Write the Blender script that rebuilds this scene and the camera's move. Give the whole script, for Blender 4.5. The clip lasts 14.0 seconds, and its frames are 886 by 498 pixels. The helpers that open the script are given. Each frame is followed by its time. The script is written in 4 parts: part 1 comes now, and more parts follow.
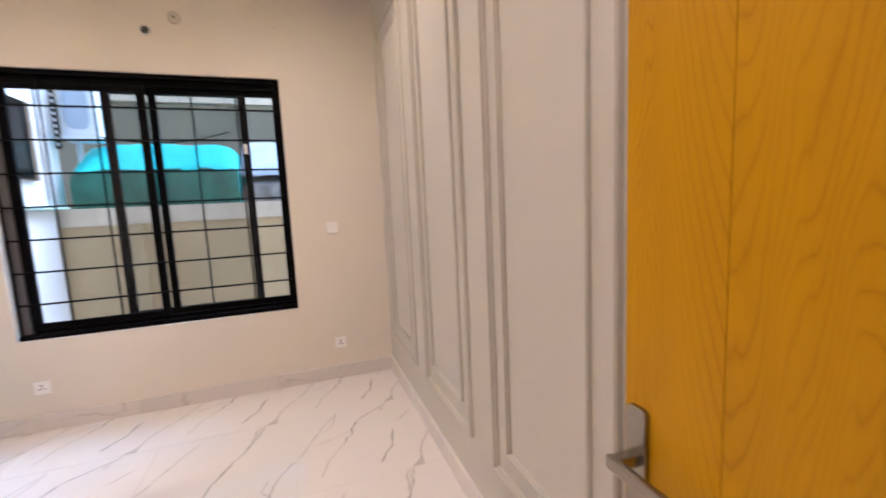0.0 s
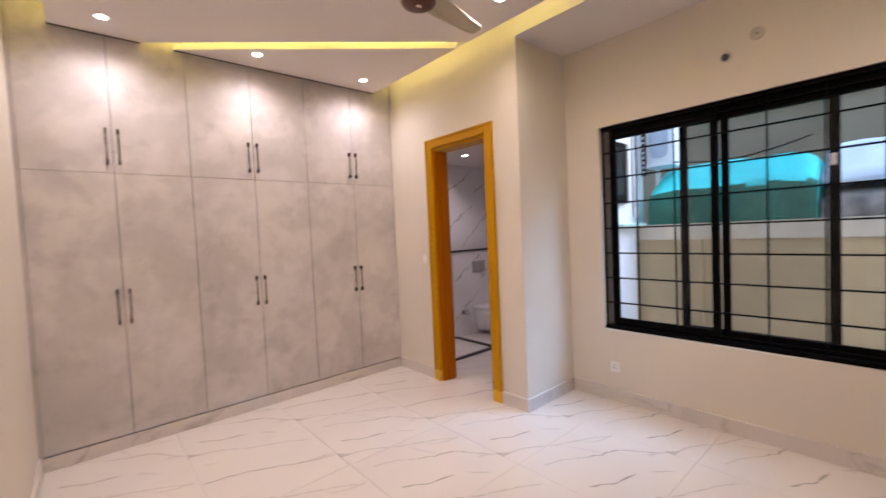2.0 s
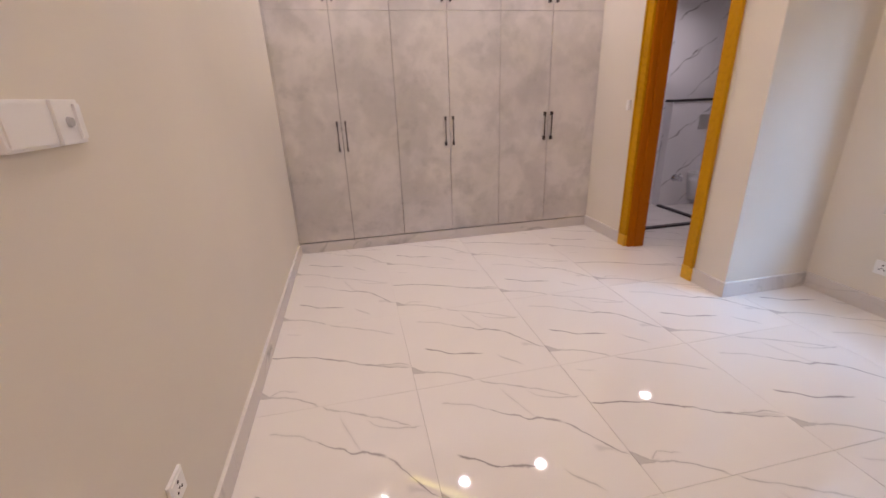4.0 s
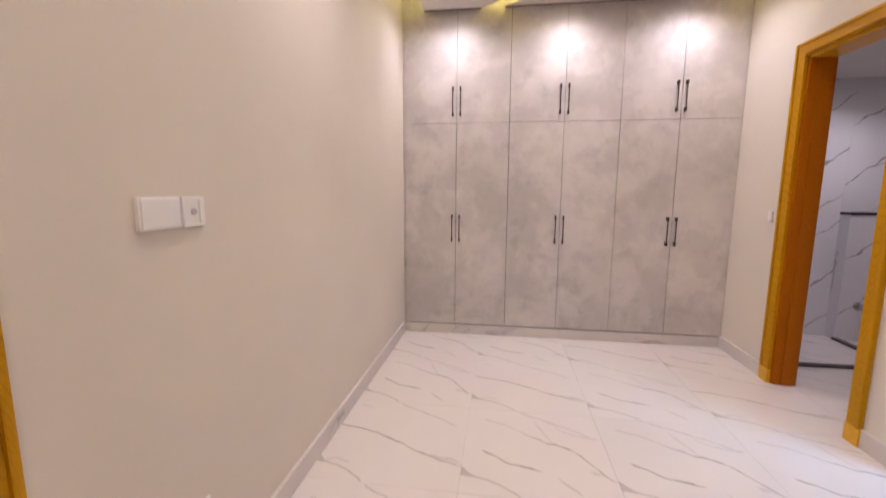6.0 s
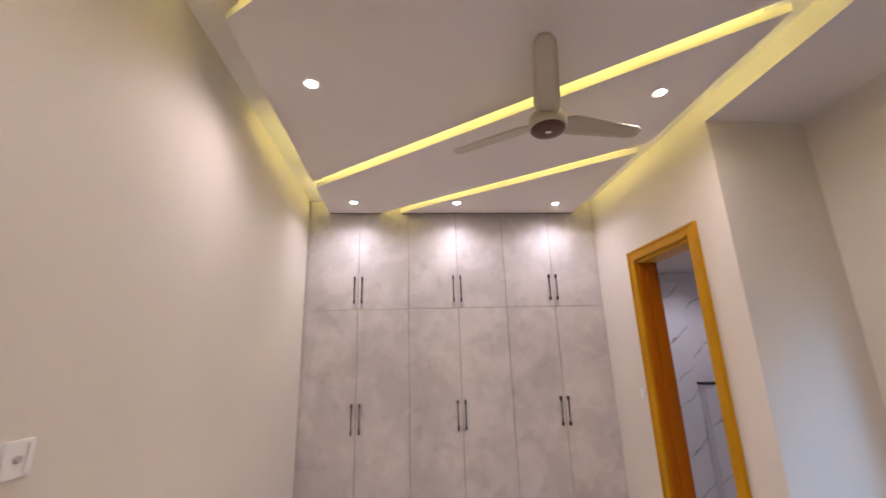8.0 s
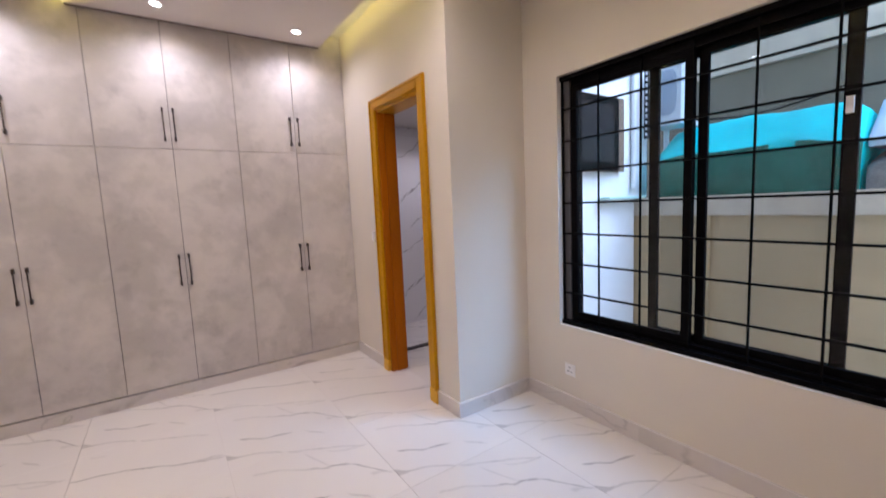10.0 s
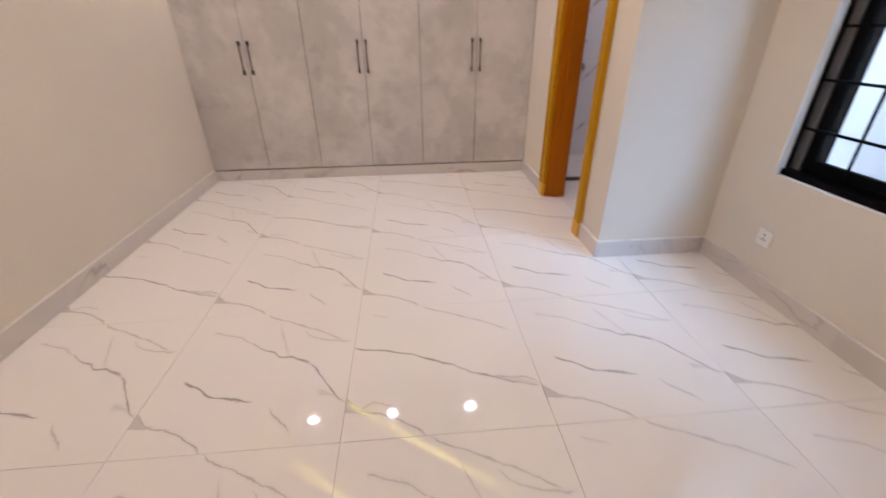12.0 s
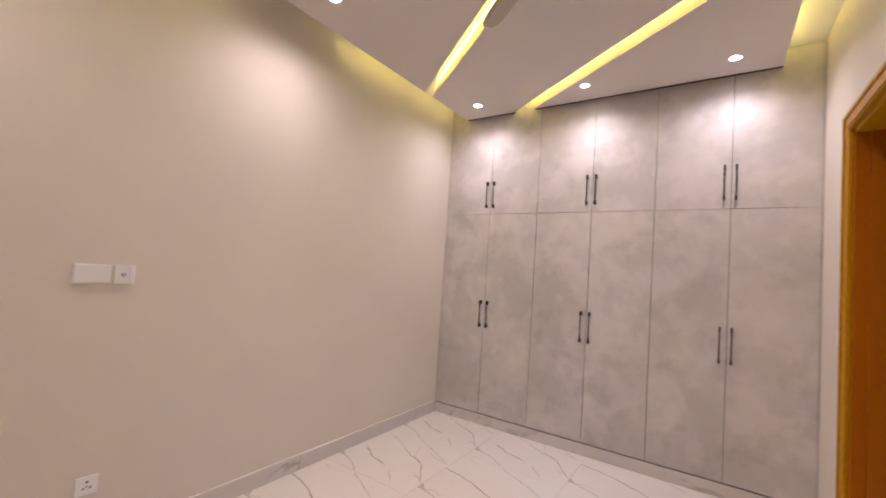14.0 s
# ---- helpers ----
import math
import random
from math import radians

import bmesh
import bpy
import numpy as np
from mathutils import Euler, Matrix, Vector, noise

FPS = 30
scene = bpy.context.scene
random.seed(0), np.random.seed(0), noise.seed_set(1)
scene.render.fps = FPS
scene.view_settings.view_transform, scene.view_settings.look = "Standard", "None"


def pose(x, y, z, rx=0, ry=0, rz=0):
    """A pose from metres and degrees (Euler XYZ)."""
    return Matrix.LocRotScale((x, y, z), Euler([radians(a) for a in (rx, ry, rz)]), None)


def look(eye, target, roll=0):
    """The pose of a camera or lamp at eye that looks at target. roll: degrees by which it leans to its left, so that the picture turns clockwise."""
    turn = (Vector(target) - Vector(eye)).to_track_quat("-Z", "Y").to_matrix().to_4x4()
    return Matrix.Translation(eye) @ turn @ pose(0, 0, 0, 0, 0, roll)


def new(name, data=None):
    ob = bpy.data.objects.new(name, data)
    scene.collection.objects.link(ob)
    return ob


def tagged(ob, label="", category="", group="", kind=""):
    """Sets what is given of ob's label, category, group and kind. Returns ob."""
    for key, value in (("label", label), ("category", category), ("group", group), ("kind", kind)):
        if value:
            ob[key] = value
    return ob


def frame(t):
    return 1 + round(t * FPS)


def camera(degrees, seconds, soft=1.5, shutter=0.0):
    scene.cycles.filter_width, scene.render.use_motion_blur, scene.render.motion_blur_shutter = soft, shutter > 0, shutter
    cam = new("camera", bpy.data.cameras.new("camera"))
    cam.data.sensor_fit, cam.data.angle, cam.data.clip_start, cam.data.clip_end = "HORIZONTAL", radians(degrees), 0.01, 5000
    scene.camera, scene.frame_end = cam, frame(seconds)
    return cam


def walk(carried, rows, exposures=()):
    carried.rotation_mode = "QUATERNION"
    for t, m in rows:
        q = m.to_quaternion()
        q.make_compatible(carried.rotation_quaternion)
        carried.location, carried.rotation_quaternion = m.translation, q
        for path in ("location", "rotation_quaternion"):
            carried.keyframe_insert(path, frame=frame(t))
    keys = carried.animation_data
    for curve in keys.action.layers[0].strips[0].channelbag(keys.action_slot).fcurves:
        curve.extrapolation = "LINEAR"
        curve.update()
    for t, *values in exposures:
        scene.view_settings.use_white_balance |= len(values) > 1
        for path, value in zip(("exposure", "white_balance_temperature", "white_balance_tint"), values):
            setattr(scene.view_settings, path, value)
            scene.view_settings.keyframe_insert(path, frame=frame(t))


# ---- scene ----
cam = camera(94.5, 14.0, shutter=0.35)
PATH = [
    (0, (0.348, 0.662, 1.412), (2.224, 0.011, 1.176), -2.7),
    (0.5, (0.362, 0.652, 1.422), (2.353, 0.491, 1.323), -3.1),
    (1, (0.367, 0.649, 1.483), (2.291, 1.191, 1.427), -2.5),
    (1.5, (0.37, 0.641, 1.519), (2.019, 1.772, 1.468), -2.2),
    (2, (0.331, 0.674, 1.522), (1.641, 2.183, 1.441), -2.6),
    (2.5, (0.342, 0.678, 1.487), (1.342, 2.398, 1.284), -2.6),
    (3, (0.358, 0.678, 1.448), (1.149, 2.458, 0.996), -2.6),
    (3.2, (0.396, 0.66, 1.42), (1.123, 2.435, 0.856), -2.6),
    (5.3, (0.87, 0.684, 1.371), (0.688, 2.534, 0.634), 0.7),
    (5.5, (0.893, 0.643, 1.37), (0.676, 2.53, 0.744), 0.9),
    (6, (0.958, 0.584, 1.424), (0.682, 2.546, 1.148), 0.3),
    (6.5, (0.96, 0.556, 1.504), (0.68, 2.535, 1.571), -0.8),
    (7, (0.992, 0.54, 1.542), (0.767, 2.498, 1.883), -1.2),
    (7.5, (0.956, 0.526, 1.566), (0.906, 2.463, 2.063), -1.5),
    (8, (1.021, 0.498, 1.573), (1.188, 2.421, 2.097), -1.8),
    (8.5, (1.044, 0.479, 1.575), (1.524, 2.37, 2.015), -2.0),
    (9, (1.085, 0.496, 1.56), (1.923, 2.288, 1.856), -1.8),
    (9.2, (1.148, 0.472, 1.558), (2.107, 2.212, 1.787), -1.5),
    (11.3, (1.64, 0.597, 1.359), (2.649, 2.03, 0.397), 2.3),
    (11.5, (1.675, 0.601, 1.326), (2.425, 2.147, 0.304), 1.6),
    (12, (1.861, 0.593, 1.283), (2.005, 2.348, 0.335), -0.6),
    (12.5, (1.986, 0.686, 1.343), (1.775, 2.591, 0.771), -1.1),
    (13, (2.142, 0.8, 1.437), (1.657, 2.726, 1.197), 0.9),
    (13.5, (2.326, 0.863, 1.514), (1.528, 2.697, 1.528), 1.8),
    (14, (2.451, 0.934, 1.492), (1.329, 2.587, 1.589), 3.8),
]
walk(cam, [(t, look(e, a, r)) for t, e, a, r in PATH], exposures=[(0.0, 2.53, 6700, 15), (1.0, 2.42, 7150, 18), (2.5, 1.98, 7080, 16.5), (3.2, 1.93, 6880, 16), (5.5, 2.17, 6680, 15), (7.0, 2.03, 6400, 16), (8.0, 1.95, 6350, 15), (8.5, 1.89, 6270, 14.5), (9.2, 1.89, 6280, 14.5), (11.3, 2.06, 6420, 12), (12.5, 2.04, 6900, 13), (13.5, 2.00, 6850, 14.5), (14.0, 1.97, 6720, 15)])


# ---- world, sun, exposure ----
world = bpy.data.worlds.new("world")
scene.world = world
world.use_nodes = True
wn = world.node_tree
sky = wn.nodes.new("ShaderNodeTexSky")
sky.sky_type = "NISHITA"
sky.sun_disc = False
sky.sun_elevation, sky.sun_rotation = radians(45), radians(147)
wn.links.new(sky.outputs[0], wn.nodes["Background"].inputs[0])
wn.nodes["Background"].inputs[1].default_value = 0.135
sun = new("sun", bpy.data.lights.new("sun", "SUN"))
sun.data.energy, sun.data.angle, sun.data.color = 1.18, radians(40), (0.25, 0.545, 1.0)
sun.matrix_world = look((0, 0, 0), (-0.45, 0.70, -0.85))

DOWN_W = 12.2       # each downlight
LED = 2.8           # emission of the yellow strips
Z_PANEL, Z_SLAB = 3.066, 3.215


# ---- materials ----
def mat(name, base, rough=0.5, metal=0.0, var=0.06, scale=3.0, bump=0.0, bscale=60.0, coat=0.0, spec=0.5):
    m = bpy.data.materials.new(name)
    m.use_nodes = True
    nt = m.node_tree
    b = nt.nodes["Principled BSDF"]
    b.inputs["Roughness"].default_value = rough
    b.inputs["Metallic"].default_value = metal
    b.inputs["Coat Weight"].default_value = coat
    b.inputs["Specular IOR Level"].default_value = spec
    co = nt.nodes.new("ShaderNodeTexCoord")
    n1 = nt.nodes.new("ShaderNodeTexNoise")
    n1.inputs["Scale"].default_value, n1.inputs["Detail"].default_value = scale, 6
    nt.links.new(co.outputs["Object"], n1.inputs["Vector"])
    ramp = nt.nodes.new("ShaderNodeValToRGB")
    ramp.color_ramp.elements[0].position, ramp.color_ramp.elements[1].position = 0.3, 0.7
    ramp.color_ramp.elements[0].color = (*[c * (1 - var) for c in base], 1)
    ramp.color_ramp.elements[1].color = (*[min(1, c * (1 + var)) for c in base], 1)
    nt.links.new(n1.outputs["Fac"], ramp.inputs[0])
    nt.links.new(ramp.outputs[0], b.inputs["Base Color"])
    if bump:
        n2 = nt.nodes.new("ShaderNodeTexNoise")
        n2.inputs["Scale"].default_value, n2.inputs["Detail"].default_value = bscale, 4
        nt.links.new(co.outputs["Object"], n2.inputs["Vector"])
        bp = nt.nodes.new("ShaderNodeBump")
        bp.inputs["Strength"].default_value, bp.inputs["Distance"].default_value = bump, 0.01
        nt.links.new(n2.outputs["Fac"], bp.inputs["Height"])
        nt.links.new(bp.outputs[0], b.inputs["Normal"])
    return m


def math_node(nt, op, a, b=None, c=None, clamp=False):
    n = nt.nodes.new("ShaderNodeMath")
    n.operation, n.use_clamp = op, clamp
    for k, v in enumerate((a, b, c)):
        if v is None:
            continue
        if isinstance(v, (int, float)):
            n.inputs[k].default_value = v
        else:
            nt.links.new(v, n.inputs[k])
    return n.outputs[0]


def marble(name, base, vein, rough, turn, stretch, width, amount, soft_amount):
    """White stone with long thin broken grey veins that run along one direction."""
    m = bpy.data.materials.new(name)
    m.use_nodes = True
    nt = m.node_tree
    b = nt.nodes["Principled BSDF"]
    b.inputs["Roughness"].default_value = rough
    co = nt.nodes.new("ShaderNodeTexCoord")
    info = nt.nodes.new("ShaderNodeObjectInfo")
    mp = nt.nodes.new("ShaderNodeMapping")
    mp.inputs["Scale"].default_value = stretch
    # turn first, then stretch
    mp0 = nt.nodes.new("ShaderNodeMapping")
    mp0.inputs["Rotation"].default_value = turn
    nt.links.new(co.outputs["Object"], mp0.inputs["Vector"])
    nt.links.new(mp0.outputs[0], mp.inputs["Vector"])
    shift = nt.nodes.new("ShaderNodeVectorMath")
    shift.operation = "ADD"
    comb = nt.nodes.new("ShaderNodeCombineXYZ")
    for k, f in enumerate((37.0, 53.0, 71.0)):
        nt.links.new(math_node(nt, "MULTIPLY", info.outputs["Random"], f), comb.inputs[k])
    nt.links.new(mp.outputs[0], shift.inputs[0])
    nt.links.new(comb.outputs[0], shift.inputs[1])
    p = shift.outputs[0]

    def ridge(scale, detail, distortion, w, off):
        n = nt.nodes.new("ShaderNodeTexNoise")
        n.noise_dimensions = "4D"
        n.inputs["W"].default_value = off
        n.inputs["Scale"].default_value, n.inputs["Detail"].default_value = scale, detail
        n.inputs["Distortion"].default_value = distortion
        n.inputs["Roughness"].default_value = 0.45
        nt.links.new(p, n.inputs["Vector"])
        d = math_node(nt, "ABSOLUTE", math_node(nt, "SUBTRACT", n.outputs["Fac"], 0.5))
        return math_node(nt, "SUBTRACT", 1.0, math_node(nt, "DIVIDE", d, w), clamp=True)

    def mask(scale, lo, hi, off):
        n = nt.nodes.new("ShaderNodeTexNoise")
        n.noise_dimensions = "4D"
        n.inputs["W"].default_value = off
        n.inputs["Scale"].default_value, n.inputs["Detail"].default_value = scale, 2
        nt.links.new(p, n.inputs["Vector"])
        r = nt.nodes.new("ShaderNodeMapRange")
        r.inputs["From Min"].default_value, r.inputs["From Max"].default_value = lo, hi
        nt.links.new(n.outputs["Fac"], r.inputs["Value"])
        return r.outputs[0]

    thin = math_node(nt, "MULTIPLY", ridge(1.1, 4, 0.5, width, 1.3), mask(1.7, 0.46, 0.62, 5.1))
    thin2 = math_node(nt, "MULTIPLY", ridge(1.9, 3, 0.8, width * 0.8, 9.7), mask(1.3, 0.52, 0.66, 2.2))
    wide = math_node(nt, "MULTIPLY", ridge(0.9, 5, 0.6, width * 9, 1.3), mask(1.5, 0.5, 0.75, 7.7))
    f = math_node(nt, "MULTIPLY", math_node(nt, "MAXIMUM", thin, math_node(nt, "MULTIPLY", thin2, 0.6)), amount)
    f = math_node(nt, "MAXIMUM", f, math_node(nt, "MULTIPLY", wide, soft_amount))
    cloud = mask(0.8, 0.3, 0.7, 3.3)
    mix0 = nt.nodes.new("ShaderNodeMixRGB")
    mix0.inputs[1].default_value = (*[c * 0.955 for c in base], 1)
    mix0.inputs[2].default_value = (*base, 1)
    nt.links.new(cloud, mix0.inputs[0])
    mix = nt.nodes.new("ShaderNodeMixRGB")
    nt.links.new(f, mix.inputs[0])
    nt.links.new(mix0.outputs[0], mix.inputs[1])
    mix.inputs[2].default_value = (*vein, 1)
    nt.links.new(mix.outputs[0], b.inputs["Base Color"])
    return m


# veins of the floor tiles: points along x, width, strength
EDGE_TAIL = (((0.0, 0.200), (0.035, 0.155), (0.070, 0.132), (0.165, 0.098), (0.31, 0.0)), 0.0042, 0.60)
EDGE_FILL = (((0.0, 0.165), (0.045, 0.142), (0.095, 0.130)), 0.0150, 0.42)
EDGE_BASE = (((0.0, 0.136), (0.050, 0.128), (0.095, 0.131)), 0.0035, 0.55)
CROSSING = (((0.32, 0.785), (0.36, 0.755), (0.45, 0.710), (0.53, 0.668), (0.62, 0.620), (0.73, 0.553)), 0.0040, 0.50)
FLOOR_LONG = (EDGE_TAIL, EDGE_FILL, EDGE_BASE, CROSSING,
              (((0.0, 0.492), (0.05, 0.466), (0.10, 0.464), (0.19, 0.442), (0.27, 0.418), (0.37, 0.368), (0.46, 0.330)), 0.0062, 0.88),
              (((0.44, 0.338), (0.52, 0.288), (0.60, 0.255), (0.68, 0.222), (0.74, 0.205), (0.785, 0.190)), 0.0046, 0.72),
              (((0.60, 0.262), (0.68, 0.250), (0.74, 0.240), (0.785, 0.205)), 0.0050, 0.55),
              (((0.62, 0.250), (0.70, 0.228), (0.785, 0.202)), 0.0170, 0.22),
              (((0.055, 0.140), (0.10, 0.162), (0.14, 0.158), (0.20, 0.136)), 0.0032, 0.45),
              (((0.06, 0.730), (0.10, 0.712), (0.16, 0.695)), 0.0030, 0.30))
FLOOR_FORKED = (EDGE_TAIL, EDGE_FILL, EDGE_BASE, CROSSING,
                (((0.10, 0.660), (0.18, 0.632), (0.26, 0.600), (0.32, 0.550)), 0.0036, 0.42),
                (((0.30, 0.570), (0.37, 0.520), (0.43, 0.490), (0.46, 0.462), (0.50, 0.460), (0.55, 0.440), (0.61, 0.402)), 0.0050, 0.72),
                (((0.60, 0.408), (0.63, 0.380), (0.66, 0.335), (0.69, 0.290), (0.73, 0.232), (0.785, 0.170)), 0.0056, 0.78),
                (((0.405, 0.690), (0.43, 0.630), (0.455, 0.570), (0.475, 0.515), (0.505, 0.455)), 0.0034, 0.30),
                (((0.10, 0.345), (0.14, 0.325), (0.17, 0.308), (0.20, 0.285), (0.24, 0.256), (0.31, 0.240), (0.42, 0.212)), 0.0056, 0.80),
                (((0.49, 0.182), (0.51, 0.150), (0.54, 0.120), (0.60, 0.055)), 0.0036, 0.48),
                (((0.53, 0.640), (0.57, 0.595), (0.61, 0.570), (0.70, 0.552), (0.77, 0.540)), 0.0036, 0.45),
                (((0.66, 0.250), (0.72, 0.222), (0.785, 0.185)), 0.0150, 0.24))
BATH_VEINS = ((-0.02, 0.22, 0.36, 0.56, 0.0062, 0.80), (0.22, 0.42, 0.62, 0.74, 0.0070, 0.75), (-0.02, 0.78, 0.30, 1.02, 0.0060, 0.80),
              (0.26, 0.02, 0.62, 0.30, 0.0050, 0.55), (0.24, 0.94, 0.62, 1.22, 0.0060, 0.65))


def slab_print(name, veins, light, shade, rough):
    """Polished white tile printed with thin grey veins that cross it slantwise."""
    m = bpy.data.materials.new(name)
    m.use_nodes = True
    nt = m.node_tree
    b = nt.nodes["Principled BSDF"]
    b.inputs["Roughness"].default_value = rough
    b.inputs["Specular IOR Level"].default_value = 0.75
    co = nt.nodes.new("ShaderNodeTexCoord")
    info = nt.nodes.new("ShaderNodeObjectInfo")
    sep = nt.nodes.new("ShaderNodeSeparateXYZ")
    nt.links.new(co.outputs["Object"], sep.inputs[0])
    x, y = sep.outputs[0], sep.outputs[2]
    off = nt.nodes.new("ShaderNodeVectorMath")
    off.operation = "ADD"
    nt.links.new(co.outputs["Object"], off.inputs[0])
    nt.links.new(math_node(nt, "MULTIPLY", info.outputs["Random"], 0.55), off.inputs[1])

    def nz(scale, detail, w):
        n = nt.nodes.new("ShaderNodeTexNoise")
        n.noise_dimensions = "4D"
        n.inputs["W"].default_value, n.inputs["Scale"].default_value, n.inputs["Detail"].default_value = w, scale, detail
        nt.links.new(off.outputs[0], n.inputs["Vector"])
        return n.outputs["Fac"]

    total = None
    for k, (x0, y0, x1, y1, w, strong) in enumerate(veins):
        s = (y1 - y0) / (x1 - x0)
        d = math_node(nt, "SUBTRACT", math_node(nt, "SUBTRACT", y, y0), math_node(nt, "MULTIPLY", math_node(nt, "SUBTRACT", x, x0), s))
        wob = math_node(nt, "MULTIPLY", math_node(nt, "SUBTRACT", nz(5.0, 1.0, 3.1 * k), 0.5), 0.16)
        wob2 = math_node(nt, "MULTIPLY", math_node(nt, "SUBTRACT", nz(26.0, 3.0, 1.7 * k), 0.5), 0.035)
        d = math_node(nt, "ABSOLUTE", math_node(nt, "ADD", d, math_node(nt, "ADD", wob, wob2)))
        width = math_node(nt, "MULTIPLY", math_node(nt, "POWER", math_node(nt, "MULTIPLY", nz(9.0, 1.0, 7.7 + k), 1.9), 3.0), w)
        line = math_node(nt, "SUBTRACT", 1.35, math_node(nt, "DIVIDE", d, math_node(nt, "ADD", width, 0.0006)), clamp=True)
        inside = math_node(nt, "MULTIPLY", math_node(nt, "MULTIPLY", math_node(nt, "SUBTRACT", x, x0), 14.0, clamp=True), math_node(nt, "MULTIPLY", math_node(nt, "SUBTRACT", x1, x), 14.0, clamp=True), clamp=True)
        halo = math_node(nt, "MULTIPLY", math_node(nt, "SUBTRACT", 1.0, math_node(nt, "DIVIDE", d, 0.024), clamp=True), 0.11)
        f = math_node(nt, "MULTIPLY", math_node(nt, "MAXIMUM", math_node(nt, "MULTIPLY", line, strong), halo), inside)
        total = f if total is None else math_node(nt, "MAXIMUM", total, f)
    # some tiles are printed fainter than others
    faint = math_node(nt, "ADD", math_node(nt, "MULTIPLY", math_node(nt, "FRACT", math_node(nt, "MULTIPLY", info.outputs["Random"], 17.3)), 0.35), 0.80)
    total = math_node(nt, "MULTIPLY", total, faint)
    cloud = nt.nodes.new("ShaderNodeMixRGB")
    nt.links.new(nz(3.0, 4.0, 40.0), cloud.inputs[0])
    cloud.inputs[1].default_value, cloud.inputs[2].default_value = (*shade, 1), (*light, 1)
    mix = nt.nodes.new("ShaderNodeMixRGB")
    nt.links.new(total, mix.inputs[0])
    nt.links.new(cloud.outputs[0], mix.inputs[1])
    mix.inputs[2].default_value = (0.19, 0.17, 0.17, 1)
    nt.links.new(mix.outputs[0], b.inputs["Base Color"])
    return m


def floor_print(name, veins, light, shade, rough):
    """Polished white tile printed with thin grey veins; every tile of a kind bears the same print."""
    m = bpy.data.materials.new(name)
    m.use_nodes = True
    nt = m.node_tree
    b = nt.nodes["Principled BSDF"]
    b.inputs["Roughness"].default_value = rough
    b.inputs["Specular IOR Level"].default_value = 0.75
    co = nt.nodes.new("ShaderNodeTexCoord")
    info = nt.nodes.new("ShaderNodeObjectInfo")
    sep = nt.nodes.new("ShaderNodeSeparateXYZ")
    nt.links.new(co.outputs["Object"], sep.inputs[0])
    x, y = sep.outputs[0], sep.outputs[1]

    def nz(scale, detail, w, seeded=False):
        n = nt.nodes.new("ShaderNodeTexNoise")
        n.noise_dimensions = "4D"
        n.inputs["Scale"].default_value, n.inputs["Detail"].default_value = scale, detail
        nt.links.new(co.outputs["Object"], n.inputs["Vector"])
        if seeded:
            nt.links.new(math_node(nt, "ADD", math_node(nt, "MULTIPLY", info.outputs["Random"], 9.0), w), n.inputs["W"])
        else:
            n.inputs["W"].default_value = w
        return n.outputs["Fac"]

    coarse = math_node(nt, "MULTIPLY", math_node(nt, "SUBTRACT", nz(17.0, 2.0, 3.1), 0.5), 0.030)
    fine = math_node(nt, "MULTIPLY", math_node(nt, "SUBTRACT", nz(60.0, 3.0, 1.7), 0.5), 0.010)
    wob = math_node(nt, "ADD", coarse, fine)
    total = None
    for k, (points, w, strong) in enumerate(veins):
        curve = nt.nodes.new("ShaderNodeFloatCurve")
        c = curve.mapping.curves[0]
        c.points[0].location, c.points[1].location = points[0], points[-1]
        for q in points[1:-1]:
            c.points.new(*q)
        curve.mapping.extend = "HORIZONTAL"
        curve.mapping.update()
        nt.links.new(x, curve.inputs["Value"])
        (xa, ya), (xb, yb) = points[0], points[-1]
        lean = 1.0 / math.sqrt(1.0 + ((yb - ya) / (xb - xa)) ** 2)
        d = math_node(nt, "SUBTRACT", math_node(nt, "ADD", y, wob), curve.outputs[0])
        d = math_node(nt, "MULTIPLY", math_node(nt, "ABSOLUTE", d), lean)
        wide = math_node(nt, "MULTIPLY", math_node(nt, "POWER", math_node(nt, "MULTIPLY", nz(13.0, 1.0, 7.7 + k), 1.75), 1.7), w)
        line = math_node(nt, "SUBTRACT", 1.25, math_node(nt, "DIVIDE", d, math_node(nt, "ADD", wide, 0.0008)), clamp=True)
        inside = math_node(nt, "MULTIPLY", math_node(nt, "MULTIPLY", math_node(nt, "SUBTRACT", x, xa - 0.004), 45.0, clamp=True), math_node(nt, "MULTIPLY", math_node(nt, "SUBTRACT", xb + 0.004, x), 30.0, clamp=True), clamp=True)
        halo = math_node(nt, "MULTIPLY", math_node(nt, "SUBTRACT", 1.0, math_node(nt, "DIVIDE", d, 0.016), clamp=True), 0.10)
        f = math_node(nt, "MULTIPLY", math_node(nt, "MAXIMUM", math_node(nt, "MULTIPLY", line, strong), halo), inside)
        total = f if total is None else math_node(nt, "MAXIMUM", total, f)
    # a small grey wedge where the veins meet the joint
    slope = math_node(nt, "SUBTRACT", 0.200, math_node(nt, "MULTIPLY", x, 0.95))
    wy = math_node(nt, "ADD", y, wob)
    wedge = math_node(nt, "MULTIPLY", math_node(nt, "MULTIPLY", math_node(nt, "SUBTRACT", slope, wy), 160.0, clamp=True), math_node(nt, "MULTIPLY", math_node(nt, "SUBTRACT", wy, 0.126), 160.0, clamp=True))
    total = math_node(nt, "MAXIMUM", total, math_node(nt, "MULTIPLY", wedge, 0.44))
    # the ink lies thinner in places
    ink = math_node(nt, "ADD", math_node(nt, "MULTIPLY", nz(6.0, 2.0, 21.0), 1.1), 0.42, clamp=True)
